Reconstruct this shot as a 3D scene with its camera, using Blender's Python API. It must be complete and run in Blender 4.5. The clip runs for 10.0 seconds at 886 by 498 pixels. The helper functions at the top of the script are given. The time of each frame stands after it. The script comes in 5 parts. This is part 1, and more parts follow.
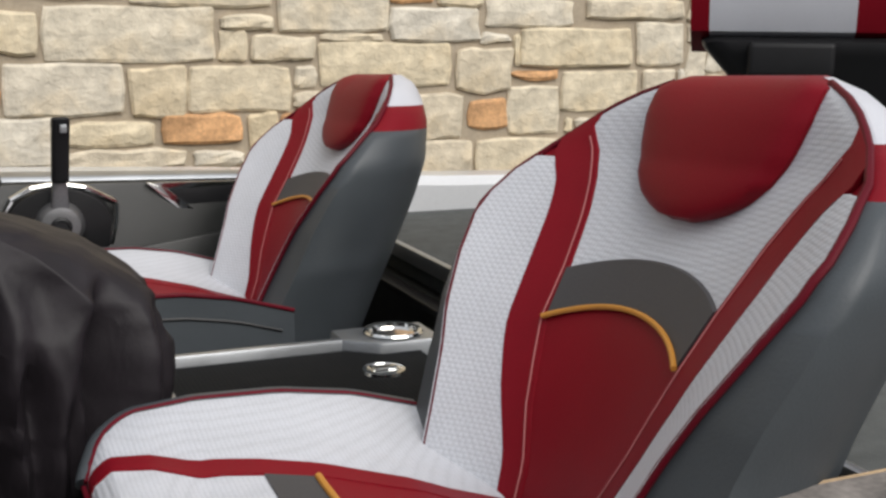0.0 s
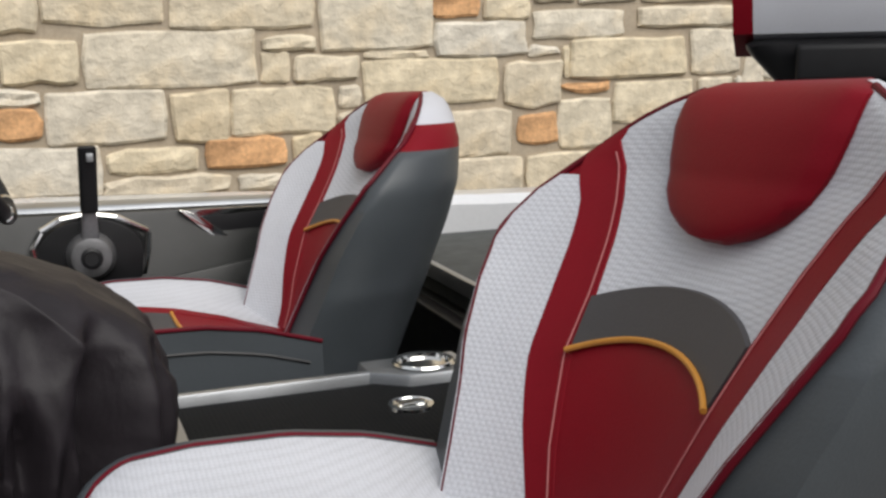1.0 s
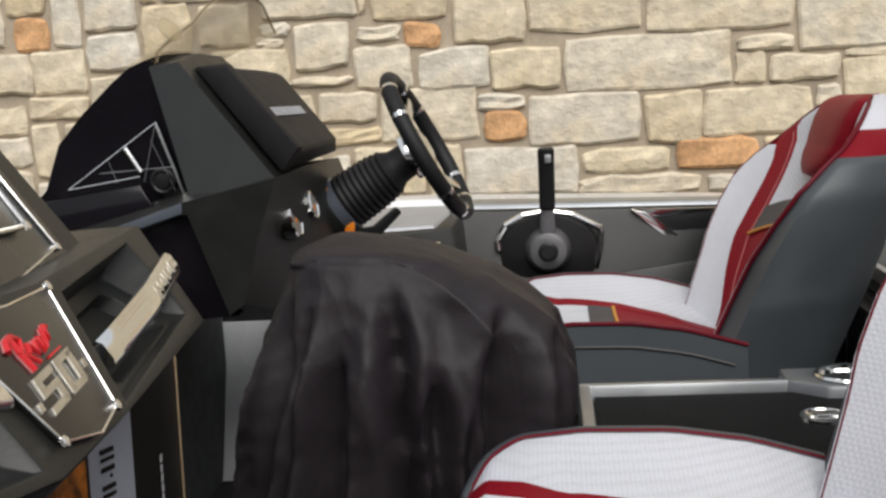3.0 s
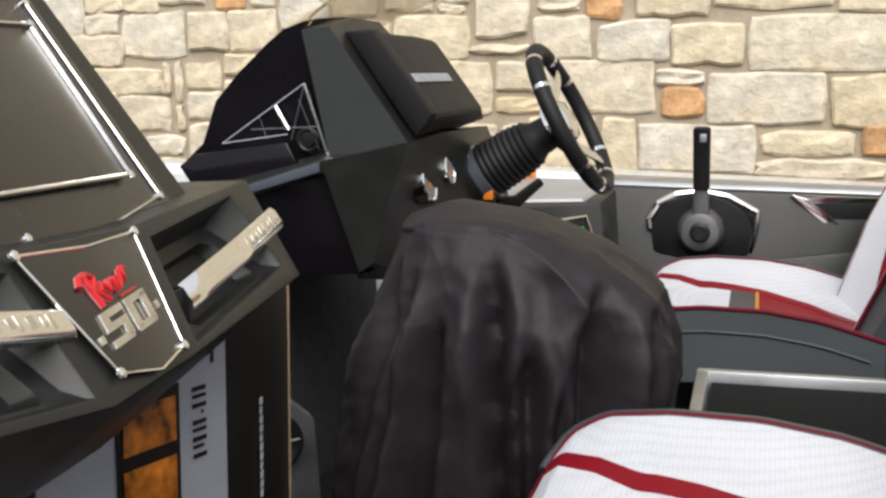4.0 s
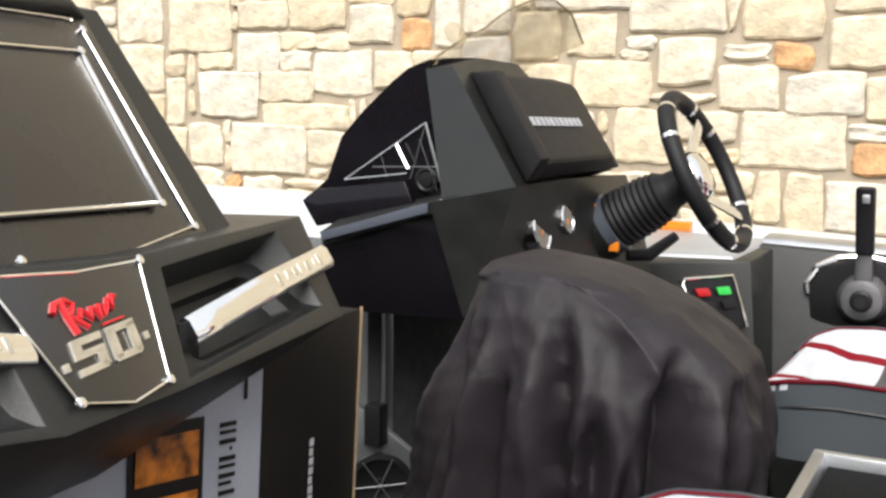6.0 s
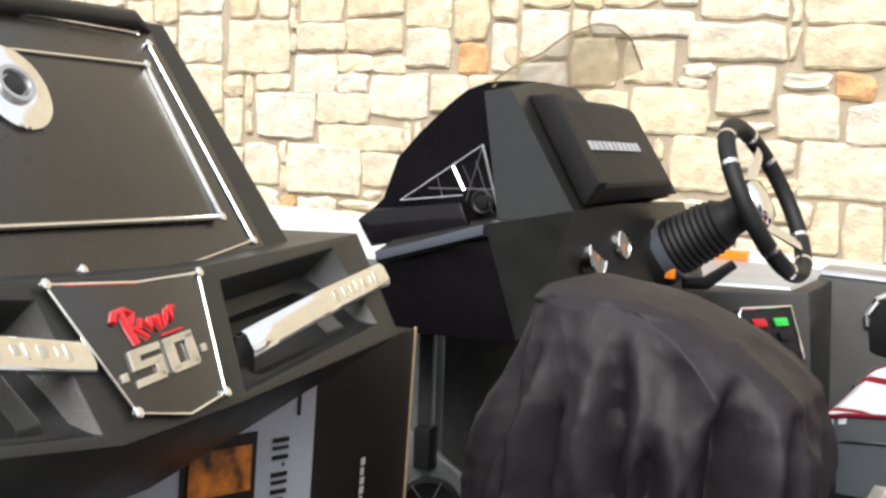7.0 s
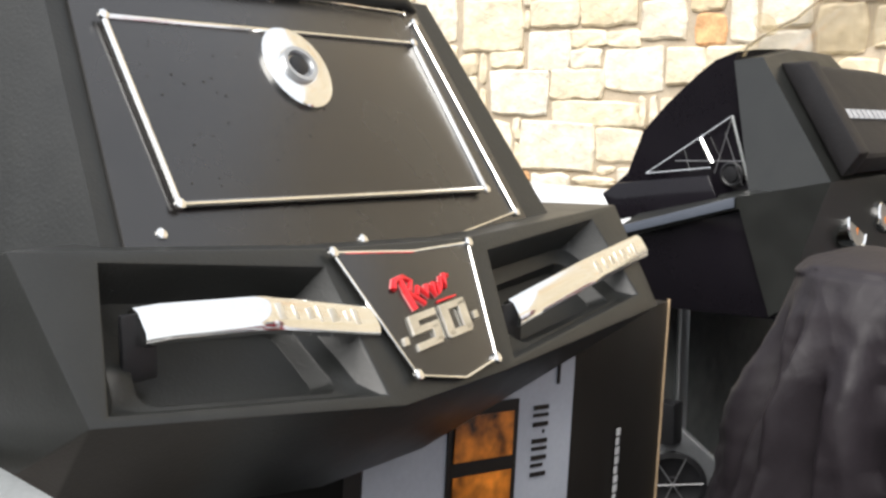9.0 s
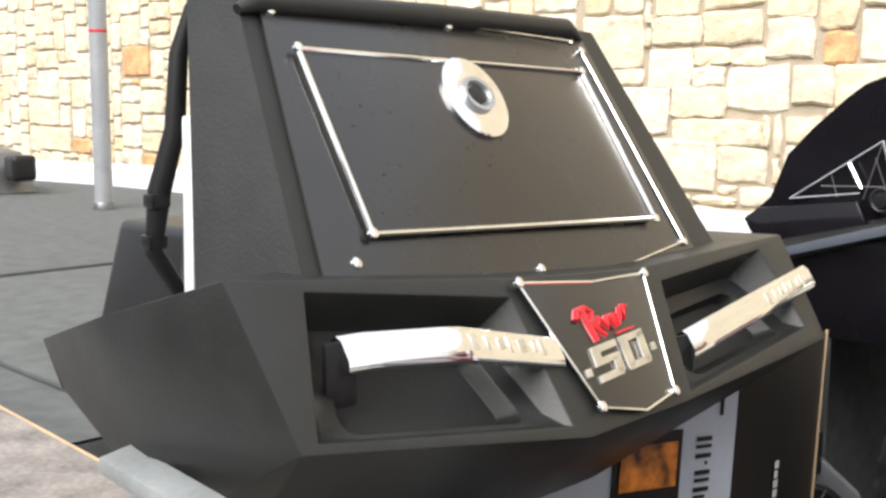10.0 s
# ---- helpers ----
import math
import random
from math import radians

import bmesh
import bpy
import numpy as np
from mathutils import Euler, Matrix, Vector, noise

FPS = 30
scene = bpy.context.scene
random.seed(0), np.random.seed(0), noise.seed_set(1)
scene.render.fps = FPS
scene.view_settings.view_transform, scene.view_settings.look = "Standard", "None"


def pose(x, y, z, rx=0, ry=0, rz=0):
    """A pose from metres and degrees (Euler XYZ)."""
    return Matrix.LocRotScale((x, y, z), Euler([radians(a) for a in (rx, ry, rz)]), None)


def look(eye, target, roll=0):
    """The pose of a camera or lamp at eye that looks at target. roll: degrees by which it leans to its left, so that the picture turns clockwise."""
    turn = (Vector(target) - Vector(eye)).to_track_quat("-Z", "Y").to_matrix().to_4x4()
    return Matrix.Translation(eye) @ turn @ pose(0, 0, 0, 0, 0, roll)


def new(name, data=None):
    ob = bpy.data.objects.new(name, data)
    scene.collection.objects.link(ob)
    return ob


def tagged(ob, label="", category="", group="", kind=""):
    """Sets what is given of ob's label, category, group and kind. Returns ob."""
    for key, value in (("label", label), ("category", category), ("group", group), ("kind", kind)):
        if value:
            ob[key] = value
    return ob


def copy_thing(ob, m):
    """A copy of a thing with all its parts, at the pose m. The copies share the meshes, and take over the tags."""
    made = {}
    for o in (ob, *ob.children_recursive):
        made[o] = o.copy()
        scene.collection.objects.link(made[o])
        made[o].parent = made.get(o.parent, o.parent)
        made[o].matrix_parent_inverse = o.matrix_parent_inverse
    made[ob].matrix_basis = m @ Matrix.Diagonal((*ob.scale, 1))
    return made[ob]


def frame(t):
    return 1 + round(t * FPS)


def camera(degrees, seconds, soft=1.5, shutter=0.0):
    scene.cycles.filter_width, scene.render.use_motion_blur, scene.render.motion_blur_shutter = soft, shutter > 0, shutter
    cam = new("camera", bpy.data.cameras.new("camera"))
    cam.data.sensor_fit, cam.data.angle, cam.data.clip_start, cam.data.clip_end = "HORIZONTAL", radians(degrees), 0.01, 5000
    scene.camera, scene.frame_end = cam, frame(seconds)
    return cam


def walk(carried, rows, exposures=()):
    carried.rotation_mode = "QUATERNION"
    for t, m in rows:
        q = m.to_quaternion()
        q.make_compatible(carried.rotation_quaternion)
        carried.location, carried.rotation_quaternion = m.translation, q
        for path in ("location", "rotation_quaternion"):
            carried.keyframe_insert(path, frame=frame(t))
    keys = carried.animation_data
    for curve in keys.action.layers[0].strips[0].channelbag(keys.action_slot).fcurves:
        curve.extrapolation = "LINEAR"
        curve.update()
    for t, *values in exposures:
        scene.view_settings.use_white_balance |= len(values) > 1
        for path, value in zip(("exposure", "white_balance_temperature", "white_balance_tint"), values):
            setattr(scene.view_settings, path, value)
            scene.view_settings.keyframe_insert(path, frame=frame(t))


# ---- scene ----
cam = camera(42.2, 10.0, soft=2.7)
PATH = [
    (0, (-0.174, 0.269, 1.785), (0.596, 2.074, 1.399), 0.6),
    (0.5, (-0.115, 0.302, 1.783), (0.614, 2.128, 1.418), -1.5),
    (1, (-0.091, 0.333, 1.781), (0.571, 2.186, 1.422), -1.4),
    (1.5, (-0.083, 0.332, 1.777), (0.362, 2.254, 1.449), -3.5),
    (2, (-0.066, 0.264, 1.798), (0.3, 2.208, 1.507), -2.8),
    (2.5, (-0.066, 0.228, 1.81), (0.008, 2.202, 1.496), -2.2),
    (2.7, (-0.04, 0.253, 1.804), (-0.092, 2.225, 1.476), -2.7),
    (3.8, (0.088, 0.253, 1.792), (-0.353, 2.171, 1.436), -1.9),
    (4, (0.111, 0.248, 1.798), (-0.418, 2.14, 1.424), -1.1),
    (4.5, (0.187, 0.275, 1.82), (-0.571, 2.103, 1.536), -0.2),
    (5, (0.228, 0.338, 1.793), (-0.667, 2.095, 1.459), -0.4),
    (5.5, (0.239, 0.341, 1.788), (-0.657, 2.104, 1.486), 1.0),
    (5.7, (0.241, 0.349, 1.794), (-0.641, 2.118, 1.489), 0.5),
    (6.8, (0.229, 0.356, 1.783), (-0.706, 2.104, 1.525), 2.0),
    (7, (0.23, 0.355, 1.786), (-0.738, 2.087, 1.531), 1.7),
    (7.5, (0.209, 0.344, 1.784), (-0.865, 2.011, 1.519), 1.6),
    (8, (0.209, 0.333, 1.787), (-0.941, 1.947, 1.519), 1.6),
    (8.5, (0.214, 0.332, 1.788), (-0.948, 1.937, 1.521), 1.7),
    (9, (0.213, 0.325, 1.782), (-1.07, 1.829, 1.482), 0.1),
    (9.5, (0.205, 0.305, 1.788), (-1.123, 1.771, 1.49), -0.4),
    (10, (0.173, 0.283, 1.794), (-1.24, 1.671, 1.517), 0.3),
]
walk(cam, [(t, look(eye, target, roll)) for t, eye, target, roll in PATH],
     exposures=((0.0, -0.15), (2.5, -0.20), (3.8, 0.14), (4.5, 0.40), (5.5, 0.62), (7.5, 0.74), (10.0, 0.90)))

# ---- world and light: bright overcast day ----
world = bpy.data.worlds.new("sky")
scene.world = world
world.use_nodes = True
wn = world.node_tree
sky = wn.nodes.new("ShaderNodeTexSky")
sky.sky_type, sky.sun_disc = "NISHITA", False
sky.sun_elevation, sky.sun_rotation = radians(46), radians(167)
sky.dust_density, sky.air_density = 4.0, 1.0
haze = wn.nodes.new("ShaderNodeMixRGB")
haze.inputs["Fac"].default_value = 0.7
haze.inputs["Color2"].default_value = (9.0, 9.2, 9.6, 1)
wn.links.new(sky.outputs[0], haze.inputs["Color1"])
bg = wn.nodes["Background"]
bg.inputs["Strength"].default_value = 0.105
wn.links.new(haze.outputs[0], bg.inputs["Color"])
sun = new("sun", bpy.data.lights.new("sun", "SUN"))
sun.data.energy, sun.data.angle, sun.data.color = 3.0, radians(50), (1.0, 0.975, 0.94)
sun.matrix_world = look((1.2, -3.2, 6.0), (0.0, 2.0, 0.5))
tagged(sun, kind="structure")

# ---- materials ----
def material(name, base, rough=0.6, metal=0.0, vary=0.12, scale=30.0, bump=0.1, fine=250.0, by_object=0.0, coat=0.0, spec=0.5):
    """A surface with a coarse and a fine variation of tone and relief."""
    m = bpy.data.materials.new(name)
    m.use_nodes = True
    nt = m.node_tree
    b = nt.nodes["Principled BSDF"]
    b.inputs["Roughness"].default_value, b.inputs["Metallic"].default_value = rough, metal
    b.inputs["Coat Weight"].default_value = coat
    b.inputs["Specular IOR Level"].default_value = spec
    tc = nt.nodes.new("ShaderNodeTexCoord")
    big, small = nt.nodes.new("ShaderNodeTexNoise"), nt.nodes.new("ShaderNodeTexNoise")
    big.inputs["Scale"].default_value, small.inputs["Scale"].default_value = scale, fine
    big.inputs["Detail"].default_value = 5
    mix = nt.nodes.new("ShaderNodeMath")
    mix.operation = "MULTIPLY_ADD"
    mix.inputs[1].default_value, mix.inputs[2].default_value = 0.5, 0.0
    add = nt.nodes.new("ShaderNodeMath")
    for n in (big, small):
        nt.links.new(tc.outputs["Object"], n.inputs["Vector"])
    nt.links.new(small.outputs["Fac"], mix.inputs[0])
    nt.links.new(big.outputs["Fac"], mix.inputs[2])
    ramp = nt.nodes.new("ShaderNodeMapRange")
    ramp.inputs["From Min"].default_value, ramp.inputs["From Max"].default_value = 0.45, 1.05
    ramp.inputs["To Min"].default_value, ramp.inputs["To Max"].default_value = 1 - vary * 2, 1 + vary * 2
    nt.links.new(mix.outputs[0], ramp.inputs["Value"])
    tone = nt.nodes.new("ShaderNodeVectorMath")
    tone.operation = "SCALE"
    tone.inputs[0].default_value = base
    nt.links.new(ramp.outputs[0], tone.inputs["Scale"])
    nt.links.new(tone.outputs[0], b.inputs["Base Color"])
    rr = nt.nodes.new("ShaderNodeMapRange")
    rr.inputs["To Min"].default_value, rr.inputs["To Max"].default_value = max(rough - 0.08, 0.03), min(rough + 0.1, 1)
    nt.links.new(big.outputs["Fac"], rr.inputs["Value"])
    nt.links.new(rr.outputs[0], b.inputs["Roughness"])
    if bump:
        bp = nt.nodes.new("ShaderNodeBump")
        bp.inputs["Strength"].default_value, bp.inputs["Distance"].default_value = bump, 0.002
        nt.links.new(mix.outputs[0], bp.inputs["Height"])
        nt.links.new(bp.outputs[0], b.inputs["Normal"])
    return m


def stone_material():
    """Cream limestone: tone by block, stains, grain and pits."""
    m = bpy.data.materials.new("limestone")
    m.use_nodes = True
    nt = m.node_tree
    b = nt.nodes["Principled BSDF"]
    b.inputs["Roughness"].default_value = 0.9
    tc, info = nt.nodes.new("ShaderNodeTexCoord"), nt.nodes.new("ShaderNodeObjectInfo")
    geo = nt.nodes.new("ShaderNodeNewGeometry")
    either = nt.nodes.new("ShaderNodeMath")
    nt.links.new(info.outputs["Random"], either.inputs[0])
    nt.links.new(geo.outputs["Random Per Island"], either.inputs[1])
    frac = nt.nodes.new("ShaderNodeMath")
    frac.operation = "FRACT"
    nt.links.new(either.outputs[0], frac.inputs[0])
    ramp = nt.nodes.new("ShaderNodeValToRGB")
    e = ramp.color_ramp.elements
    e[0].position, e[0].color = 0.0, (0.66, 0.58, 0.45, 1)
    e[1].position, e[1].color = 1.0, (0.72, 0.66, 0.54, 1)
    for p, c in ((0.3, (0.72, 0.62, 0.44, 1)), (0.55, (0.70, 0.65, 0.55, 1)), (0.8, (0.66, 0.54, 0.35, 1))):
        e.new(p).color = c
    nt.links.new(frac.outputs[0], ramp.inputs[0])
    stain, grain, pit = (nt.nodes.new("ShaderNodeTexNoise") for _ in range(3))
    for n, s, d in ((stain, 6.0, 7.0), (grain, 22.0, 9.0), (pit, 120.0, 4.0)):
        n.inputs["Scale"].default_value, n.inputs["Detail"].default_value = s, d
        nt.links.new(tc.outputs["Object"], n.inputs["Vector"])
    warm = nt.nodes.new("ShaderNodeMixRGB")
    warm.inputs["Color2"].default_value = (0.66, 0.50, 0.28, 1)
    wr = nt.nodes.new("ShaderNodeMapRange")
    wr.inputs["From Min"].default_value, wr.inputs["From Max"].default_value, wr.inputs["To Max"].default_value = 0.5, 0.75, 0.55
    nt.links.new(stain.outputs["Fac"], wr.inputs["Value"])
    nt.links.new(wr.outputs[0], warm.inputs["Fac"])
    nt.links.new(ramp.outputs[0], warm.inputs["Color1"])
    mul = nt.nodes.new("ShaderNodeMixRGB")
    mul.blend_type, mul.inputs["Fac"].default_value = "MULTIPLY", 1.0
    gr = nt.nodes.new("ShaderNodeMapRange")
    gr.inputs["From Min"].default_value, gr.inputs["From Max"].default_value = 0.3, 0.7
    gr.inputs["To Min"].default_value, gr.inputs["To Max"].default_value = 0.74, 1.12
    nt.links.new(grain.outputs["Fac"], gr.inputs["Value"])
    nt.links.new(warm.outputs[0], mul.inputs["Color1"])
    nt.links.new(gr.outputs[0], mul.inputs["Color2"])
    nt.links.new(mul.outputs[0], b.inputs["Base Color"])
    h = nt.nodes.new("ShaderNodeMath")
    h.operation = "MULTIPLY_ADD"
    h.inputs[1].default_value = 0.15
    nt.links.new(pit.outputs["Fac"], h.inputs[0])
    nt.links.new(grain.outputs["Fac"], h.inputs[2])
    bp = nt.nodes.new("ShaderNodeBump")
    bp.inputs["Strength"].default_value, bp.inputs["Distance"].default_value = 0.7, 0.018
    nt.links.new(h.outputs[0], bp.inputs["Height"])
    nt.links.new(bp.outputs[0], b.inputs["Normal"])
    return m


def glass_material(name, tint, rough=0.03, alpha=0.4):
    m = bpy.data.materials.new(name)
    m.use_nodes = True
    nt = m.node_tree
    b = nt.nodes["Principled BSDF"]
    b.inputs["Base Color"].default_value, b.inputs["Roughness"].default_value = (*tint, 1), rough
    b.inputs["Alpha"].default_value = alpha
    return m


def woven(name, base, dots=215.0, strength=0.4, rough=0.55, spec=0.3):
    """Vinyl with a fine raised mesh of dots."""
    m = material(name, base, rough, 0, 0.03, 12, 0.0, spec=spec)
    nt = m.node_tree
    tc = nt.nodes.new("ShaderNodeTexCoord")
    v = nt.nodes.new("ShaderNodeTexVoronoi")
    v.inputs["Scale"].default_value, v.inputs["Randomness"].default_value = dots, 0.15
    nt.links.new(tc.outputs["Object"], v.inputs["Vector"])
    bp = nt.nodes.new("ShaderNodeBump")
    bp.inputs["Strength"].default_value, bp.inputs["Distance"].default_value = strength, 0.0025
    bp.invert = True
    nt.links.new(v.outputs["Distance"], bp.inputs["Height"])
    b = nt.nodes["Principled BSDF"]
    nt.links.new(bp.outputs[0], b.inputs["Normal"])
    # the weave's gaps are a little greyer than its threads
    gap = nt.nodes.new("ShaderNodeMapRange")
    gap.inputs["From Min"].default_value, gap.inputs["From Max"].default_value = 0.35, 0.75
    gap.inputs["To Min"].default_value, gap.inputs["To Max"].default_value = 1.0, 0.84
    nt.links.new(v.outputs["Distance"], gap.inputs["Value"])
    old = b.inputs["Base Color"].links[0].from_socket
    mul = nt.nodes.new("ShaderNodeVectorMath")
    mul.operation = "SCALE"
    nt.links.new(old, mul.inputs[0])
    nt.links.new(gap.outputs[0], mul.inputs["Scale"])
    nt.links.new(mul.outputs[0], b.inputs["Base Color"])
    return m


def creased(name, base):
    """Thin nylon: long crumpled creases over a fine weave."""
    m = material(name, base, 0.52, 0, 0.12, 24, 0.0, spec=0.26)
    nt = m.node_tree
    tc = nt.nodes.new("ShaderNodeTexCoord")
    total = None
    for scale, size, amount in (((2.6, 2.6, 0.9), 5.0, 0.09), ((1.6, 1.6, 0.8), 15.0, 0.060), ((1.0, 1.0, 1.0), 38.0, 0.016), ((1, 1, 1), 420.0, 0.010)):
        mp = nt.nodes.new("ShaderNodeMapping")
        mp.inputs["Scale"].default_value = scale
        n = nt.nodes.new("ShaderNodeTexNoise")
        n.inputs["Scale"].default_value, n.inputs["Detail"].default_value, n.inputs["Distortion"].default_value = size, 3.0, 0.6
        nt.links.new(tc.outputs["Object"], mp.inputs["Vector"])
        nt.links.new(mp.outputs[0], n.inputs["Vector"])
        off, fold = nt.nodes.new("ShaderNodeMath"), nt.nodes.new("ShaderNodeMath")
        off.operation, off.inputs[1].default_value = "SUBTRACT", 0.5
        fold.operation = "ABSOLUTE"
        nt.links.new(n.outputs["Fac"], off.inputs[0])
        nt.links.new(off.outputs[0], fold.inputs[0])
        add = nt.nodes.new("ShaderNodeMath")
        add.operation, add.inputs[1].default_value, add.inputs[2].default_value = "MULTIPLY_ADD", -amount, 0.0
        nt.links.new(fold.outputs[0], add.inputs[0])
        if total:
            nt.links.new(total.outputs[0], add.inputs[2])
        total = add
    bp = nt.nodes.new("ShaderNodeBump")
    bp.inputs["Strength"].default_value, bp.inputs["Distance"].default_value = 0.8, 0.045
    nt.links.new(total.outputs[0], bp.inputs["Height"])
    nt.links.new(bp.outputs[0], nt.nodes["Principled BSDF"].inputs["Normal"])
    return m


STONE = stone_material()
STONE_ORANGE = material("rust_stone", (0.58, 0.33, 0.16), 0.9, 0, 0.25, 14, 0.8, 90)
MORTAR = material("mortar", (0.40, 0.335, 0.25), 0.95, 0, 0.1, 12, 0.8, 120)
ASPHALT = material("asphalt", (0.055, 0.053, 0.05), 0.9, 0, 0.2, 3, 0.6, 120)
GEL = material("charcoal_textured_gelcoat", (0.0130, 0.0137, 0.0126), 0.42, 0, 0.12, 25, 0.22, 420, spec=0.45)
GEL_GLOSS = material("gloss_black_gelcoat", (0.007, 0.006, 0.008), 0.12, 0, 0.1, 10, 0.0, 200, coat=0.0, spec=0.22)
PANEL = material("dark_bronze_panel", (0.0100, 0.0092, 0.0088), 0.25, 0, 0.14, 14, 0.08, 500, spec=0.85)
CHROME = material("chrome", (0.82, 0.82, 0.80), 0.09, 1.0, 0.03, 20, 0.02, 150)
SATIN = material("satin_aluminium", (0.46, 0.475, 0.49), 0.42, 1.0, 0.06, 20, 0.05, 300)
BLACK_METAL = material("dark_metal", (0.20, 0.20, 0.205), 0.42, 0.8, 0.1, 20, 0.1, 200)
RED = material("maroon_vinyl", (0.18, 0.004, 0.011), 0.45, 0, 0.06, 9, 0.22, 420, spec=0.12)
PIPING = material("dark_maroon_piping", (0.10, 0.004, 0.011), 0.45, 0, 0.05, 30, 0.1, 300, spec=0.15)
WHITE_MESH = woven("pale_grey_mesh_vinyl", (0.55, 0.565, 0.605))
WHITE_VINYL = material("pale_grey_vinyl", (0.52, 0.53, 0.57), 0.45, 0, 0.03, 10, 0.15, 400)
GREY = material("slate_grey_vinyl", (0.052, 0.060, 0.067), 0.45, 0, 0.06, 9, 0.2, 420, spec=0.45)
ARCH = material("dark_grey_vinyl", (0.055, 0.053, 0.056), 0.5, 0, 0.06, 9, 0.2, 420, spec=0.3)
YELLOW = material("amber_piping", (0.50, 0.22, 0.03), 0.5, 0, 0.05, 30, 0.1, 300)
PAD = material("black_padded_nylon", (0.0105, 0.0095, 0.010), 0.60, 0, 0.15, 24, 0.5, 300, spec=0.25)
STRIP_GREY = material("pale_grey_moulding", (0.20, 0.21, 0.21), 0.6, 0, 0.12, 20, 0.2, 200)
FABRIC = creased("black_nylon", (0.0150, 0.0122, 0.0148))
# FLOOR: the carpet darkened on the unseen floor, so undersides catch less bounce
FLOOR = material("bounce_darkened_carpet", (0.022, 0.023, 0.023), 0.95, 0, 0.15, 30, 1.0, 500)
CARPET = material("grey_marine_carpet", (0.085, 0.090, 0.088), 0.95, 0, 0.15, 30, 1.0, 500)
BLACK = material("black_plastic", (0.010, 0.010, 0.011), 0.38, 0, 0.1, 20, 0.1, 300, spec=0.35)
RUBBER = material("black_rubber", (0.008, 0.008, 0.009), 0.55, 0, 0.1, 30, 0.1, 300, spec=0.3)
NONSLIP = woven("black_non_slip_moulding", (0.008, 0.0085, 0.009), 160, 0.5, 0.8, 0.1)
WHITE_GEL = material("white_gelcoat", (0.72, 0.73, 0.74), 0.25, 0, 0.03, 4, 0.02, 100, coat=0.3)
CARD_BLACK = material("black_printed_card", (0.014, 0.012, 0.010), 0.45, 0, 0.08, 10, 0.05, 200, spec=0.3)
CARD_WHITE = material("grey_white_printed_card", (0.36, 0.38, 0.42), 0.5, 0, 0.05, 10, 0.05, 200)
CARD_RAW = material("raw_cardboard", (0.42, 0.30, 0.18), 0.85, 0, 0.1, 30, 0.2, 200)
ORANGE = material("orange_print", (0.30, 0.095, 0.010), 0.4, 0, 1.3, 17, 0.0, 60)
LENS = material("amber_lens", (0.75, 0.22, 0.02), 0.2, 0, 0.05, 30, 0.05, 100)
RED_PAINT = material("red_enamel", (0.55, 0.015, 0.02), 0.3, 0, 0.05, 30, 0.05, 100)
GREEN = material("green_rocker", (0.05, 0.62, 0.10), 0.3, 0, 0.05, 30, 0.05, 100)
PEWTER = material("brushed_silver_badge", (0.60, 0.58, 0.52), 0.3, 0.9, 0.08, 60, 0.1, 300)
COLLAR = material("blue_grey_plastic", (0.07, 0.08, 0.10), 0.4, 0, 0.05, 30, 0.05, 200)
DROP = material("water_bead", (0.012, 0.012, 0.012), 0.08, 0, 0.05, 30, 0.0, 200)
STITCH = material("pale_pink_thread", (0.42, 0.14, 0.14), 0.7, 0, 0.05, 60, 0.0, 300)
SHELF = material("silver_grey_shelf", (0.34, 0.35, 0.365), 0.4, 0.3, 0.08, 12, 0.05, 200)
SMOKE = glass_material("smoked_acrylic", (0.40, 0.32, 0.18), 0.04, 0.32)
SMOKE_EDGE = glass_material("smoked_acrylic_edge", (0.16, 0.12, 0.07), 0.1, 0.5)
PRINT_GREY = material("silver_grey_print", (0.30, 0.31, 0.33), 0.5, 0, 0.2, 90, 0.0, 300)
PRINT = material("white_print", (0.6, 0.6, 0.6), 0.5, 0, 0.05, 30, 0.0, 100)
DIAL = material("dial_face", (0.24, 0.22, 0.19), 0.4, 0, 0.1, 40, 0.0, 100)


# ---- builders ----
def thing(name, label, category, group="", at=(0, 0, 0), kind=""):
    ob = new(name)
    ob.location = at
    ob.empty_display_size = 0.05
    return tagged(ob, label, category, group, kind)


def finish(bm, smooth=True, angle=40):
    bmesh.ops.recalc_face_normals(bm, faces=bm.faces[:])
    if smooth:
        for f in bm.faces:
            f.smooth = True
        lim = radians(angle)
        for e in bm.edges:
            if len(e.link_faces) == 2 and e.calc_face_angle(0) > lim:
                e.smooth = False


def part(name, bm, mat, parent=None, label="", smooth=True, angle=40):
    finish(bm, smooth, angle)
    me = bpy.data.meshes.new(name)
    bm.to_mesh(me)
    bm.free()
    me.materials.append(mat)
    ob = new(name, me)
    if parent is not None:
        ob.parent = parent
        chain, loc = parent, Vector((0, 0, 0))
        while chain is not None:
            loc += chain.location
            chain = chain.parent
        ob.location = -loc if parent.type == "EMPTY" and parent.parent is None else Vector((0, 0, 0))
    if label:
        ob["label"] = label
    return ob


def bevel(bm, w, seg=2, angle=30):
    es = [e for e in bm.edges if len(e.link_faces) == 2 and e.calc_face_angle(0) > radians(angle)]
    if es and w > 0:
        bmesh.ops.bevel(bm, geom=es, offset=w, segments=seg, profile=0.6, affect="EDGES", clamp_overlap=True)
    return bm


def solid(verts, faces):
    bm = bmesh.new()
    vs = [bm.verts.new(v) for v in verts]
    for f in faces:
        bm.faces.new([vs[i] for i in f])
    bmesh.ops.recalc_face_normals(bm, faces=bm.faces[:])
    return bm


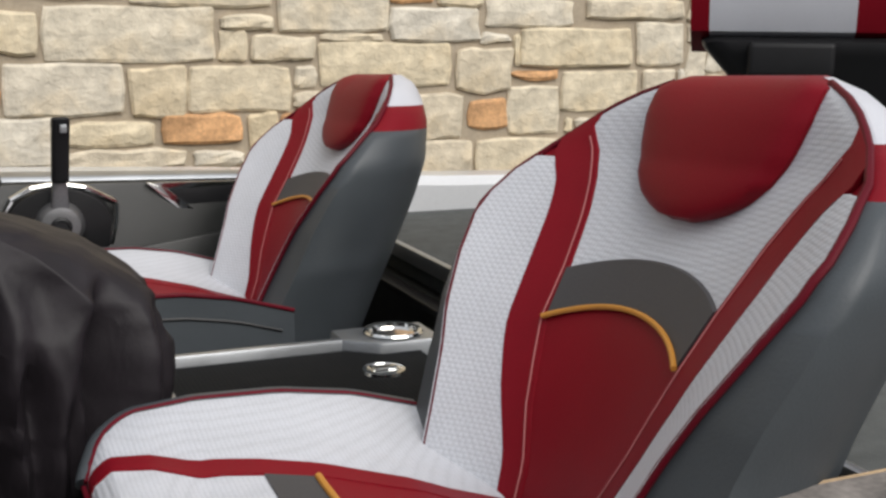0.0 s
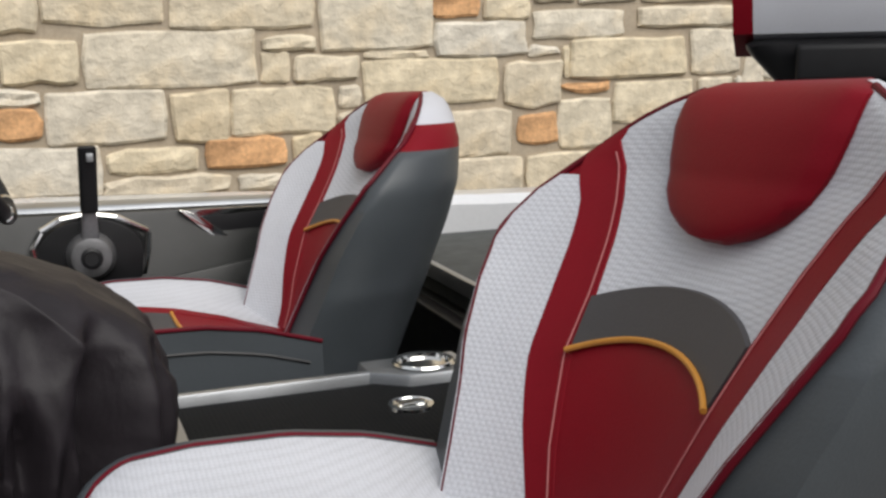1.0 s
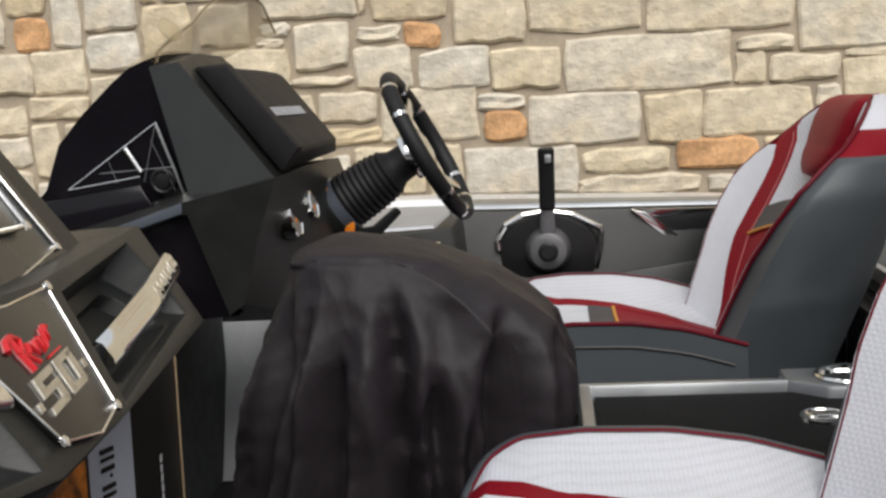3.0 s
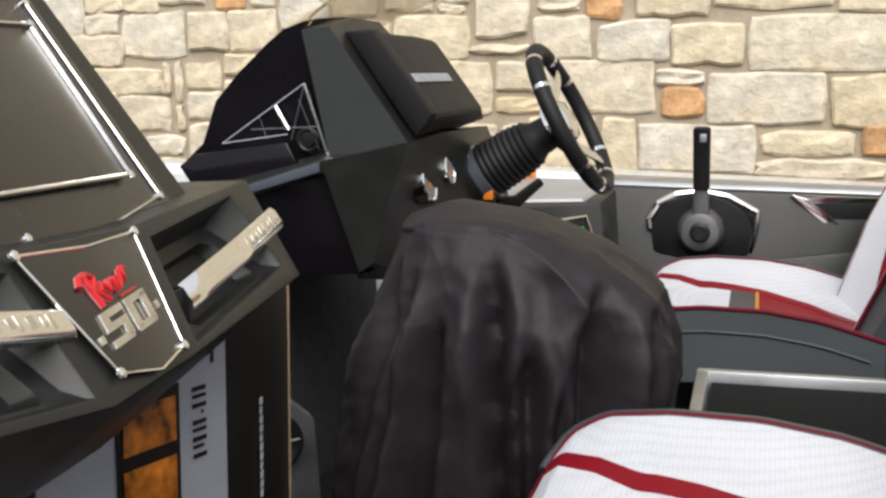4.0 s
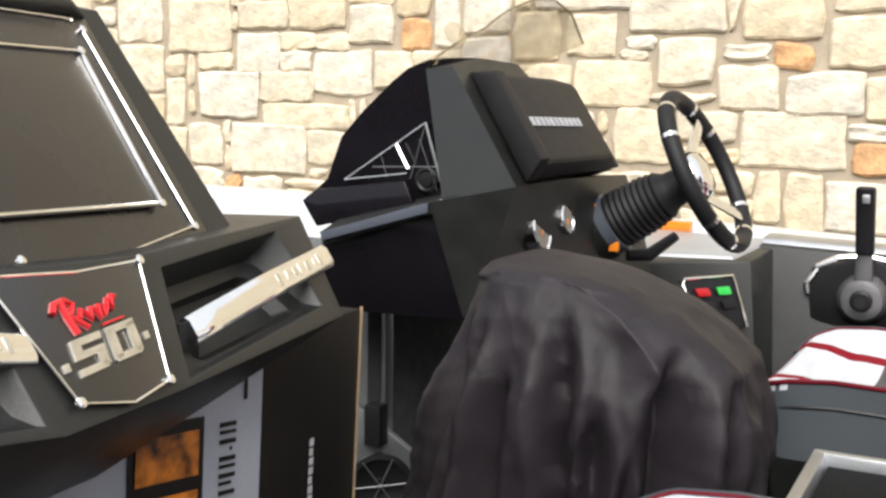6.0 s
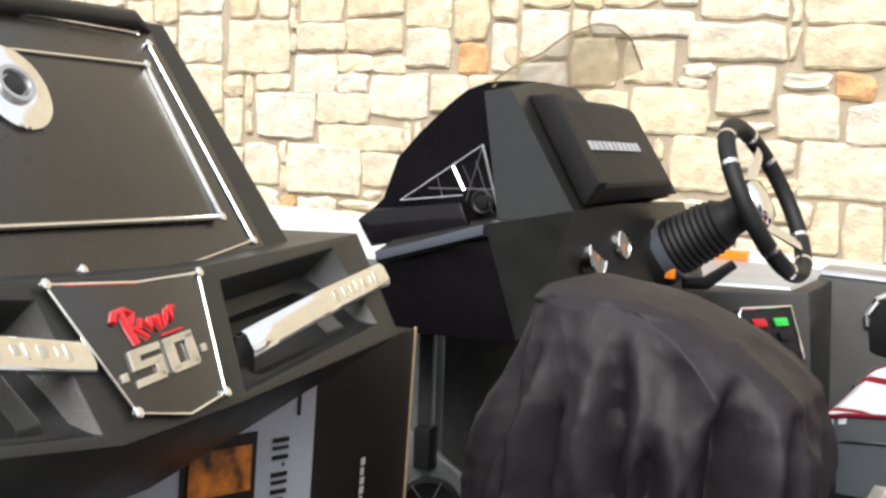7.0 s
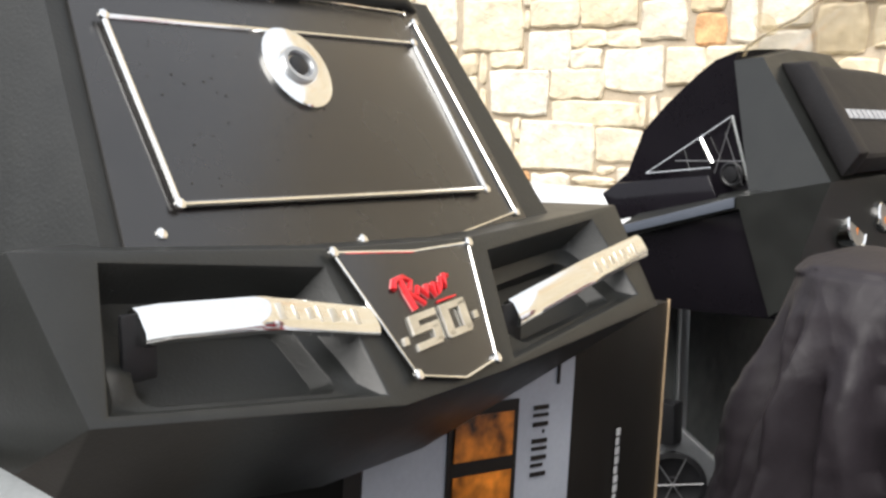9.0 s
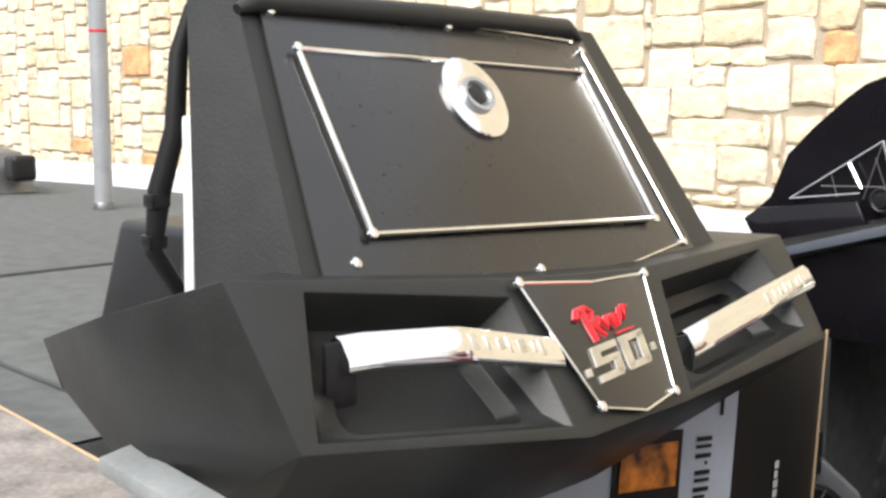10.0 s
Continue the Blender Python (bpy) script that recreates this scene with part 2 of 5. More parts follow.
def box(lo, hi, w=0.004, seg=2):
    (a, b, c), (d, e, f) = lo, hi
    return hexa([(a, b, c), (d, b, c), (d, e, c), (a, e, c)], [(a, b, f), (d, b, f), (d, e, f), (a, e, f)], w, seg)


def hexa(bottom, top, w=0.004, seg=2):
    """A solid between two loops of as many corners."""
    n = len(bottom)
    faces = [tuple(range(n)), tuple(range(2 * n - 1, n - 1, -1))] + [(i, (i + 1) % n, n + (i + 1) % n, n + i) for i in range(n)]
    return bevel(solid([*bottom, *top], faces), w, seg)


def join(*bms):
    out = bmesh.new()
    for b in bms:
        me = bpy.data.meshes.new("scrap")
        b.to_mesh(me)
        b.free()
        out.from_mesh(me)
        bpy.data.meshes.remove(me)
    return out


def loft(rings, closed=True, caps=True):
    bm = bmesh.new()
    rows = [[bm.verts.new(p) for p in r] for r in rings]
    n = len(rows[0])
    for a, b in zip(rows, rows[1:]):
        for i in range(n if closed else n - 1):
            j = (i + 1) % n
            bm.faces.new((a[i], a[j], b[j], b[i]))
    if caps and closed:
        bm.faces.new(rows[0][::-1])
        bm.faces.new(rows[-1])
    return bm


def frame_axes(d):
    d = Vector(d).normalized()
    u = d.cross(Vector((0, 0, 1)) if abs(d.z) < 0.9 else Vector((0, 1, 0))).normalized()
    return u, d.cross(u).normalized(), d


def tube(points, r, n=10, caps=True):
    """A round bar along points; r a number or one for each point."""
    pts = [Vector(p) for p in points]
    rs = r if isinstance(r, (list, tuple)) else [r] * len(pts)
    rings, u0 = [], None
    for i, p in enumerate(pts):
        d = (pts[min(i + 1, len(pts) - 1)] - pts[max(i - 1, 0)]).normalized()
        u = frame_axes(d)[0] if u0 is None else (u0 - d * u0.dot(d)).normalized()
        u0, v = u, d.cross(u)
        rings.append([p + rs[i] * (math.cos(a) * u + math.sin(a) * v) for a in (2 * math.pi * k / n for k in range(n))])
    return loft(rings, True, caps)


def lathe(profile, origin, axis, n=28):
    """Turns (radius, along) pairs round an axis."""
    u, v, d = frame_axes(axis)
    o = Vector(origin)
    rings = [[o + d * h + max(r, 1e-4) * (math.cos(a) * u + math.sin(a) * v) for a in (2 * math.pi * k / n for k in range(n))] for r, h in profile]
    return loft(rings, True, True)


def slab(corners, thick, w=0.002, seg=2):
    """A plate on a planar loop of corners, thick along its normal (towards the side from which the loop runs anticlockwise)."""
    c = [Vector(p) for p in corners]
    nrm = (c[1] - c[0]).cross(c[-1] - c[0]).normalized() * thick
    return hexa(c, [p + nrm for p in c], w, seg)


def lerp(a, b, t):
    return a + (b - a) * t


def table(x, rows):
    return float(np.interp(x, [r[0] for r in rows], [r[1] for r in rows]))


def bilinear(q, u, v):
    """A place on a four-cornered patch: q is bottom left, bottom right, top right, top left."""
    a, b, c, d = (Vector(p) for p in q)
    return lerp(lerp(a, b, u), lerp(d, c, u), v)


def sheet(front, back):
    bm = bmesh.new()
    F = [[bm.verts.new(p) for p in r] for r in front]
    B = [[bm.verts.new(p) for p in r] for r in back]
    n, m = len(F), len(F[0])
    for i in range(n - 1):
        for j in range(m - 1):
            bm.faces.new((F[i][j], F[i][j + 1], F[i + 1][j + 1], F[i + 1][j]))
            bm.faces.new((B[i][j], B[i + 1][j], B[i + 1][j + 1], B[i][j + 1]))
    rim = [(i, 0) for i in range(n)] + [(n - 1, j) for j in range(1, m)] + [(i, m - 1) for i in range(n - 2, -1, -1)] + [(0, j) for j in range(m - 2, 0, -1)]
    for (a, b), (c, d) in zip(rim, rim[1:] + rim[:1]):
        bm.faces.new((F[a][b], F[c][d], B[c][d], B[a][b]))
    return bm


# ---- the setting ----
WALL_Y = 3.69
GROUND = part("ground", solid([(-400, -400, 0), (400, -400, 0), (400, 400, 0), (-400, 400, 0)], [(0, 1, 2, 3)]), ASPHALT)
tagged(GROUND, "dark grey asphalt ground under the boat", "ground", kind="structure")
wall = part("wall_north", box((-16, WALL_Y, 0), (9, WALL_Y + 0.35, 4.6), 0.01), MORTAR)
tagged(wall, "limestone block wall with wide tan mortar joints", "wall", kind="structure")

# unseen wall, added to cut low sky light on side faces and undersides
sky_block_wall = part("sky_block_wall", box((-30, -8.35, 0), (25, -8.0, 4.6), 0.01), STRIP_GREY)
tagged(sky_block_wall, "unseen plain wall added to block low sky light", "wall", kind="structure")

# hull: one white shell with its rolled starboard edge, floor, decks
hull = thing("boat_hull", "white gelcoat bass boat hull with carpeted decks", "boat hull", at=(0, 1.6, 0.45))


def edge_y(x):
    """Inner line of the starboard edge, which draws in towards the bow."""
    return 2.70 - 0.05 * max(0.0, -x - 2.5) ** 2


def port_y(x):
    return 0.50 + 0.05 * max(0.0, -x - 2.5) ** 2


def rail_rings(side):
    rings = []
    for k in range(40):
        x = lerp(2.2, -5.2, k / 39)
        z = table(x, ((-6, 1.46), (-2, 1.50), (-0.3, 1.49), (0.4, 1.465), (0.8, 1.437), (2.3, 1.40)))
        y = edge_y(x) if side > 0 else port_y(x)
        s = side
        rings.append([(x, y, z - 0.12), (x, y, z - 0.02), (x, y + s * 0.02, z), (x, y + s * 0.11, z), (x, y + s * 0.14, z - 0.02),
                      (x, y + s * 0.15, z - 0.10), (x, y + s * 0.12, z - 0.14), (x, y - s * 0.55, 0.0), (x, y - s * 0.60, 0.0), (x, y - s * 0.02, z - 0.13)])
    return rings


part("starboard_side", loft(rail_rings(1)), WHITE_GEL, hull)
part("port_side", loft(rail_rings(-1)), WHITE_GEL, hull)
part("transom", hexa([(2.14, 1.08, 0.0), (2.19, 1.08, 0.0), (2.19, 2.12, 0.0), (2.14, 2.12, 0.0)], [(2.14, 0.50, 1.30), (2.19, 0.50, 1.30), (2.19, 2.70, 1.30), (2.14, 2.70, 1.30)], 0.01), WHITE_GEL, hull)
part("bow_panel", hexa([(-5.19, 1.44, 0.0), (-5.14, 1.44, 0.0), (-5.14, 1.76, 0.0), (-5.19, 1.76, 0.0)], [(-5.19, 0.88, 1.39), (-5.14, 0.88, 1.39), (-5.14, 2.32, 1.39), (-5.19, 2.32, 1.39)], 0.01), WHITE_GEL, hull)
part("cockpit_floor", box((-1.0, 0.7, 0.90), (0.62, 2.55, 0.94)), FLOOR, hull, "carpeted cockpit floor, unseen, darkened to dim bounced light")
deck_rear = box((0.62, 0.55, 1.30), (2.2, 2.69, 1.36), 0.004)
part("rear_deck", deck_rear, CARPET, hull, "grey carpeted rear deck")
part("rear_deck_trim", box((0.606, 0.7, 1.335), (0.621, 2.6, 1.364), 0.004), SATIN, hull, "aluminium edge strip")
part("rear_bulkhead", box((0.60, 0.7, 0.94), (0.64, 2.6, 1.30), 0.004), GEL, hull)
part("bulkhead_lip", box((0.57, 0.7, 1.285), (0.602, 2.6, 1.298), 0.003), BLACK, hull)
part("fore_deck", solid([(-1.0, 0.52, 1.40), (-1.0, 2.69, 1.40), (-2.5, 2.69, 1.40), (-4.0, 2.56, 1.40), (-5.0, 2.34, 1.40), (-5.0, 0.86, 1.40), (-4.0, 0.64, 1.40), (-2.5, 0.52, 1.40)], [(0, 1, 2, 3, 4, 5, 6, 7)]), CARPET, hull, "grey carpeted fore deck")
part("fore_bulkhead", box((-1.04, 0.55, 0.9), (-1.0, 2.6, 1.396)), CARPET, hull)
for x0, x1 in ((-1.2, -2.1), (-2.14, -3.0)):
    part("deck_lid", box((x1, 0.95, 1.401), (x0, 1.75, 1.409), 0.003), CARPET, hull, "carpeted storage lid")

# carpeted cap and edge strip along the port side
def cap_y(x):
    return table(x, ((-1.6, 0.79), (-1.0, 0.775), (-0.6, 0.757), (0.0, 0.80), (0.3, 0.885), (0.6, 0.89), (1.0, 0.88)))


xs_cap = np.linspace(-1.6, 1.0, 27)
WOOD = material("weathered_deck_covering", (0.20, 0.18, 0.165), 0.8, 0, 0.3, 22, 0.4, 150)
part("port_cap", sheet([[(x, y, 1.458) for x in xs_cap] for y in (0.46,)] + [[(x, cap_y(x) - 0.004, 1.460) for x in xs_cap]], [[(x, 0.46, 1.44) for x in xs_cap], [(x, cap_y(x) - 0.004, 1.44) for x in xs_cap]]), WOOD, hull, "weathered grey brown gunwale covering")
part("port_cap_edge", tube([(x, cap_y(x), 1.458) for x in xs_cap], 0.0022, 8), CARD_RAW, hull, "tan edge strip")
part("port_inner_strip", sheet([[(x, cap_y(x) + 0.004, 1.452) for x in xs_cap if -0.80 < x < 0.1], [(x, cap_y(x) + 0.060, 1.450) for x in xs_cap if -0.80 < x < 0.1]],
                               [[(x, cap_y(x) + 0.004, 1.30) for x in xs_cap if -0.80 < x < 0.1], [(x, cap_y(x) + 0.060, 1.30) for x in xs_cap if -0.80 < x < 0.1]]), STRIP_GREY, hull, "pale grey moulded strip")

part("port_lip", hexa([(-0.456, 0.606, 1.560), (-0.25, 0.590, 1.560), (-0.25, 0.617, 1.560), (-0.468, 0.636, 1.560)],
                      [(-0.454, 0.606, 1.571), (-0.25, 0.590, 1.571), (-0.25, 0.615, 1.571), (-0.465, 0.635, 1.571)], 0.002), STRIP_GREY, hull, "pale grey moulded lip")

# black liner along the starboard side
liner = thing("side_liner", "charcoal moulded side liner beside the driver", "side panel", at=(0.1, 2.6, 0.95))
part("panel", hexa([(-0.30, 2.40, 0.95), (0.60, 2.58, 0.95), (0.60, 2.66, 0.95), (-0.30, 2.66, 0.95)],
                   [(-0.20, 2.58, 1.478), (0.60, 2.62, 1.455), (0.60, 2.67, 1.46), (-0.22, 2.67, 1.482)], 0.006), GEL, liner)
part("top_strip", hexa([(-0.20, 2.60, 1.480), (0.60, 2.63, 1.458), (0.60, 2.68, 1.458), (-0.20, 2.68, 1.480)],
                       [(-0.20, 2.61, 1.490), (0.60, 2.64, 1.466), (0.60, 2.68, 1.468), (-0.20, 2.68, 1.492)], 0.003), SATIN, liner, "bright aluminium strip")
part("panel_crease", hexa([(0.02, 2.50, 1.18), (0.50, 2.56, 1.18), (0.50, 2.61, 1.18), (0.02, 2.58, 1.18)], [(0.06, 2.545, 1.335), (0.50, 2.585, 1.385), (0.50, 2.615, 1.385), (0.06, 2.59, 1.335)], 0.006), GEL, liner, "raised lower half of the liner")
tri = [(0.185, 2.590, 1.458), (0.42, 2.605, 1.452), (0.42, 2.600, 1.375), (0.265, 2.592, 1.388)]
part("pocket", slab(tri, -0.004, 0.001), BLACK, liner)
part("pocket_trim", join(slab([(0.17, 2.584, 1.468), (0.42, 2.602, 1.460), (0.42, 2.602, 1.450), (0.20, 2.586, 1.452)], 0.010),
                         slab([(0.17, 2.583, 1.468), (0.208, 2.583, 1.456), (0.290, 2.587, 1.388), (0.268, 2.587, 1.380)], 0.010),
                         slab([(0.262, 2.587, 1.384), (0.272, 2.587, 1.393), (0.42, 2.6, 1.405), (0.42, 2.6, 1.398)], 0.006)), CHROME, liner, "chrome wedge trim")


# ---- seats ----
CY = 1.14
HW = ((1.28, 0.145), (1.36, 0.166), (1.40, 0.180), (1.46, 0.204), (1.50, 0.226), (1.55, 0.252), (1.59, 0.269), (1.61, 0.271), (1.635, 0.262), (1.66, 0.243), (1.69, 0.208), (1.712, 0.172), (1.728, 0.132), (1.739, 0.085))
WING = ((1.28, 0.070), (1.46, 0.082), (1.55, 0.090), (1.60, 0.088), (1.64, 0.070), (1.68, 0.040), (1.72, 0.017), (1.75, 0.0))
INNER = ((1.28, 0.036), (1.37, 0.058), (1.42, 0.084), (1.50, 0.113), (1.55, 0.123), (1.60, 0.139), (1.635, 0.156), (1.66, 0.173), (1.685, 0.193), (1.70, 0.215), (1.75, 0.29))
OUTER = ((1.28, 0.062), (1.37, 0.090), (1.43, 0.126), (1.485, 0.153), (1.545, 0.171), (1.605, 0.190), (1.63, 0.203), (1.65, 0.219), (1.67, 0.241), (1.69, 0.27), (1.75, 0.40))


def hw(z):
    return table(z, HW)


def face_x(u, z):
    f = min(abs(u) / max(hw(z), 0.01), 1.0)
    lean = 0.362 + 0.63 * (min(max(z, 1.50), 1.66) - 1.51) + 0.36 * max(0.0, z - 1.66) + 0.46 * min(0.0, z - 1.50)
    return lean - table(z, WING) * f ** 2.3 + 0.004 * max(0.0, (f - 0.85) / 0.15) ** 2 + 0.008 * max(0.0, (z - 1.70) / 0.038) ** 2


def skin(L, R, z0, z1, nz=16, nu=8, lift=0.0, thick=0.012, puff=0.0):
    """A closed pad on the seat's face between two lines."""
    front, back = [], []
    for i in range(nz + 1):
        z = lerp(z0, z1, i / nz)
        a, b = L(z), R(z)
        fr, bk = [], []
        for j in range(nu + 1):
            u = lerp(a, b, j / nu)
            q = puff * (4 * (j / nu) * (1 - j / nu)) ** 0.5 * (4 * (i / nz) * (1 - i / nz)) ** 0.35
            fr.append((face_x(u, z) - lift - q, CY + u, z))
            bk.append((face_x(u, z) + thick, CY + u, z))
        front.append(fr)
        back.append(bk)
    return sheet(front, back)


def arch_top(u):
    return 1.568 - 1.35 * u * u


def arch_low(u):
    return 1.525 - 1.75 * u * u


def fan(lo, hi, half, nu=24, nz=5, lift=0.001, thick=0.012):
    """A pad between two arcs over the seat's width."""
    front, back = [], []
    for i in range(nz + 1):
        fr, bk = [], []
        for j in range(nu + 1):
            s = lerp(-1, 1, j / nu)
            z = lerp(lo(s * half), hi(s * half), i / nz)
            u = s * table(z, INNER)
            z = lerp(lo(u), hi(u), i / nz)
            fr.append((face_x(u, z) - lift, CY + u, z))
            bk.append((face_x(u, z) + thick, CY + u, z))
        front.append(fr)
        back.append(bk)
    return sheet(front, back)


def bucket_seat():
    s = thing("bucket_seat", "maroon and pale grey vinyl bucket seat with slate sides", "boat seat", "bucket seats in the cockpit", at=(0.15, CY, 1.29))
    rings = []
    for i in range(37):
        z = lerp(1.29, 1.737, i / 36)
        h = hw(z) + 0.004
        xb = table(z, ((1.29, 0.425), (1.446, 0.485), (1.534, 0.515), (1.613, 0.535), (1.66, 0.548), (1.70, 0.550), (1.725, 0.544), (1.737, 0.528)))
        ring = []
        for k in range(33):
            q = 2 * k / 32 - 1
            a = math.pi * 0.5 * math.copysign(1 - (1 - abs(q)) ** 1.6, q)
            rnd = max(0.0, min(1.0, (z - 1.60) / 0.12))
            c, sn = abs(math.cos(a)) ** lerp(0.55, 1.0, rnd), math.copysign(abs(math.sin(a)) ** lerp(0.75, 1.0, rnd), math.sin(a))
            u = (h + table(z, ((1.28, 0.080), (1.44, 0.068), (1.54, 0.040), (1.62, 0.014), (1.70, 0.0))) * math.sin(math.pi * 0.5 * min(1.0, 2.0 * c ** 0.42))) * sn
            xf = face_x(max(-hw(z), min(hw(z), u)) * 0.985, z) + 0.005
            ring.append((xf + (max(xb - xf, 0.012)) * c ** lerp(1.4, 1.0, rnd), CY + u, z))
        for k in range(31, 0, -1):
            u = max(-hw(z), min(hw(z), (ring[k][1] - CY))) * 0.98
            ring.append((face_x(u, z) + 0.004, CY + u, z))
        rings.append(ring)
    part("back_shell", loft(rings[:30]), GREY, s, "slate grey vinyl sides and back", angle=70)
    part("shoulder_band", loft(rings[29:33]), RED, s, "maroon vinyl band", angle=70)
    part("crown", loft(rings[32:]), WHITE_VINYL, s, "pale grey vinyl crown", angle=70)
    o = lambda z: min(table(z, OUTER), hw(z))
    i = lambda z: min(table(z, INNER), hw(z))
    rim_u = lambda z: hw(z) - 0.002
    for sg in (1, -1):
        part("side_bolster", skin(lambda z: sg * o(z), lambda z: sg * hw(z), 1.335, 1.652, 22, 8, 0.002, 0.003), WHITE_MESH, s, "pale grey mesh vinyl")
        part("stripe", skin(lambda z: sg * i(z), lambda z: sg * o(z), 1.335, 1.700, 26, 6, 0.003, 0.003), RED, s, "maroon vinyl stripe")
        part("piping", tube([(face_x(sg * rim_u(z), z) + 0.001, CY + sg * (rim_u(z) + 0.002), z) for z in np.linspace(1.335, 1.732, 34)], 0.0036, 8), PIPING, s, "maroon piping")
        part("stitching", tube([(face_x(sg * (i(z) + 0.006), z) - 0.004, CY + sg * (i(z) + 0.006), z) for z in np.linspace(1.34, 1.675, 30)], 0.0009, 5), STITCH, s, "pale stitching")
    part("upper_panel", skin(lambda z: -i(z), i, 1.535, 1.737, 24, 20, 0.001), WHITE_MESH, s, "pale grey mesh vinyl")
    part("centre_panel", skin(lambda z: -i(z), i, 1.335, 1.532, 14, 12, 0.002, puff=0.003), RED, s, "maroon vinyl panel")
    part("arch", fan(arch_low, arch_top, 0.122, lift=0.006), ARCH, s, "dark grey vinyl arch")
    part("arch_piping", tube([(face_x(u, arch_low(u)) - 0.008, CY + u, arch_low(u)) for u in np.linspace(-0.115, 0.115, 24)], 0.0028, 8), YELLOW, s, "amber piping")
    hr = ((1.606, 0.016), (1.610, 0.036), (1.618, 0.060), (1.629, 0.081), (1.645, 0.098), (1.67, 0.111), (1.70, 0.120), (1.75, 0.125))
    part("headrest", skin(lambda z: -min(table(z, hr), hw(z)), lambda z: min(table(z, hr), hw(z)), 1.606, 1.7385, 24, 24, 0.006, puff=0.030), RED, s, "maroon padded headrest")
    # cushion
    rings = []
    for k in range(20):
        t = k / 19
        x = lerp(-0.085, 0.30, t)
        h = 0.252 * (1 - max(0.0, (0.16 - t) / 0.16) ** 2.5 * 0.35)
        zt = cush_z(x, 1.0) - 0.056
        ring = []
        for q in range(28):
            a = 2 * math.pi * q / 28
            c, sn = math.cos(a), math.sin(a)
            ring.append((x, CY + h * math.copysign(abs(c) ** 0.3, c), lerp(1.292, zt, 0.5 + 0.5 * math.copysign(abs(sn) ** 0.35, sn))))
        rings.append(ring)
    part("cushion_base", loft(rings), GREY, s, "slate grey vinyl cushion side", angle=60)
    for sg in (1, -1):
        part("cushion_side", sheet([[(x, CY + sg * (cush_h(x) + 0.001), lerp(1.294, cush_z(x, 1.0) - 0.001, v / 4)) for x in np.linspace(-0.083, 0.29, 20)] for v in range(5)],
                                   [[(x, CY + sg * (cush_h(x) - 0.02), lerp(1.294, cush_z(x, 1.0) - 0.012, v / 4)) for x in np.linspace(-0.083, 0.29, 20)] for v in range(5)]), GREY, s, "slate grey vinyl side")
    part("cushion_seam", tube([(x, CY - cush_h(x) - 0.0015, cush_z(x, 1.0) - 0.036) for x in np.linspace(-0.05, 0.27, 12)], 0.0025, 6), BLACK, s)
    ci = lambda x: table(x, ((-0.09, 0.138), (0.07, 0.100), (0.23, 0.035), (0.30, 0.025)))
    co = lambda x: ci(x) + 0.030
    for sg in (1, -1):
        part("cushion_bolster", top_skin(lambda x: sg * co(x), lambda x: sg * cush_h(x), -0.083, 0.29), WHITE_MESH, s, "pale grey mesh vinyl")
        part("cushion_stripe", top_skin(lambda x: sg * ci(x), lambda x: sg * co(x), -0.083, 0.29, lift=0.002), RED, s, "maroon vinyl stripe")
        part("cushion_piping", tube([(x, CY + sg * (cush_h(x) + 0.001), cush_z(x, sg * cush_h(x))) for x in (lerp(-0.083, 0.29, (q / 29) ** 1.6) for q in range(30))], 0.0034, 8), PIPING, s, "maroon piping")
    part("cushion_roll", tube([(x, CY + cush_h(x) + 0.006, cush_z(x, cush_h(x)) - 0.008) for x in (lerp(-0.082, 0.27, (q / 29) ** 1.6) for q in range(30))], 0.012, 12), GREY, s, "slate grey vinyl edge", angle=80)
    part("front_piping", tube([(-0.0865, CY + u, cush_z(-0.083, u) - 0.004) for u in np.linspace(-0.17, 0.17, 14)], 0.0028, 8), PIPING, s, "maroon piping")
    part("cushion_front", top_skin(lambda x: -ci(x), ci, -0.083, 0.065), WHITE_MESH, s, "pale grey mesh vinyl")
    part("cushion_arch", top_skin(lambda x: -ci(x), ci, 0.065, 0.110, lift=0.002), ARCH, s, "dark grey vinyl arch")
    part("cushion_centre", top_skin(lambda x: -ci(x), ci, 0.110, 0.29, lift=0.001), RED, s, "maroon vinyl panel")
    part("cushion_arch_piping", tube([(0.110, CY + u, cush_z(0.110, u) + 0.003) for u in np.linspace(-0.082, 0.082, 14)], 0.0035, 8), YELLOW, s, "amber piping")
    for ob in s.children:
        if ob.name.startswith(("cushion", "front_piping")):
            ob.location += Vector((-0.025, 0, 0.009))
    part("pedestal", box((0.0, CY - 0.2, 0.94), (0.34, CY + 0.2, 1.294), 0.01), GEL, s)
    return s


def cush_h(x):
    t = (x + 0.085) / 0.385
    return 0.252 * (1 - max(0.0, (0.16 - t) / 0.16) ** 2.5 * 0.35)


def cush_z(x, u=0.0):
    z = table(x, ((-0.09, 1.345), (-0.08, 1.372), (-0.065, 1.390), (-0.03, 1.402), (0.03, 1.408), (0.12, 1.406), (0.2, 1.394), (0.3, 1.365)))
    f = min(abs(u) / max(cush_h(x), 0.01), 1)
    return z + 0.003 - 0.044 * (1 - f * f) * min(1.0, max(0.0, (x + 0.09) / 0.10)) - 0.002 * max(0.0, (f - 0.92) / 0.08) ** 2


def top_skin(L, R, x0, x1, n=30, m=8, lift=0.0):
    front, back = [], []
    for i in range(n + 1):
        x = lerp(x0, x1, (i / n) ** 1.6)
        us = [lerp(L(x), R(x), j / m) for j in range(m + 1)]
        front.append([(x, CY + u, cush_z(x, u) + lift) for u in us])
        back.append([(x, CY + u, cush_z(x, u) - 0.012) for u in us])
    return sheet(front, back)


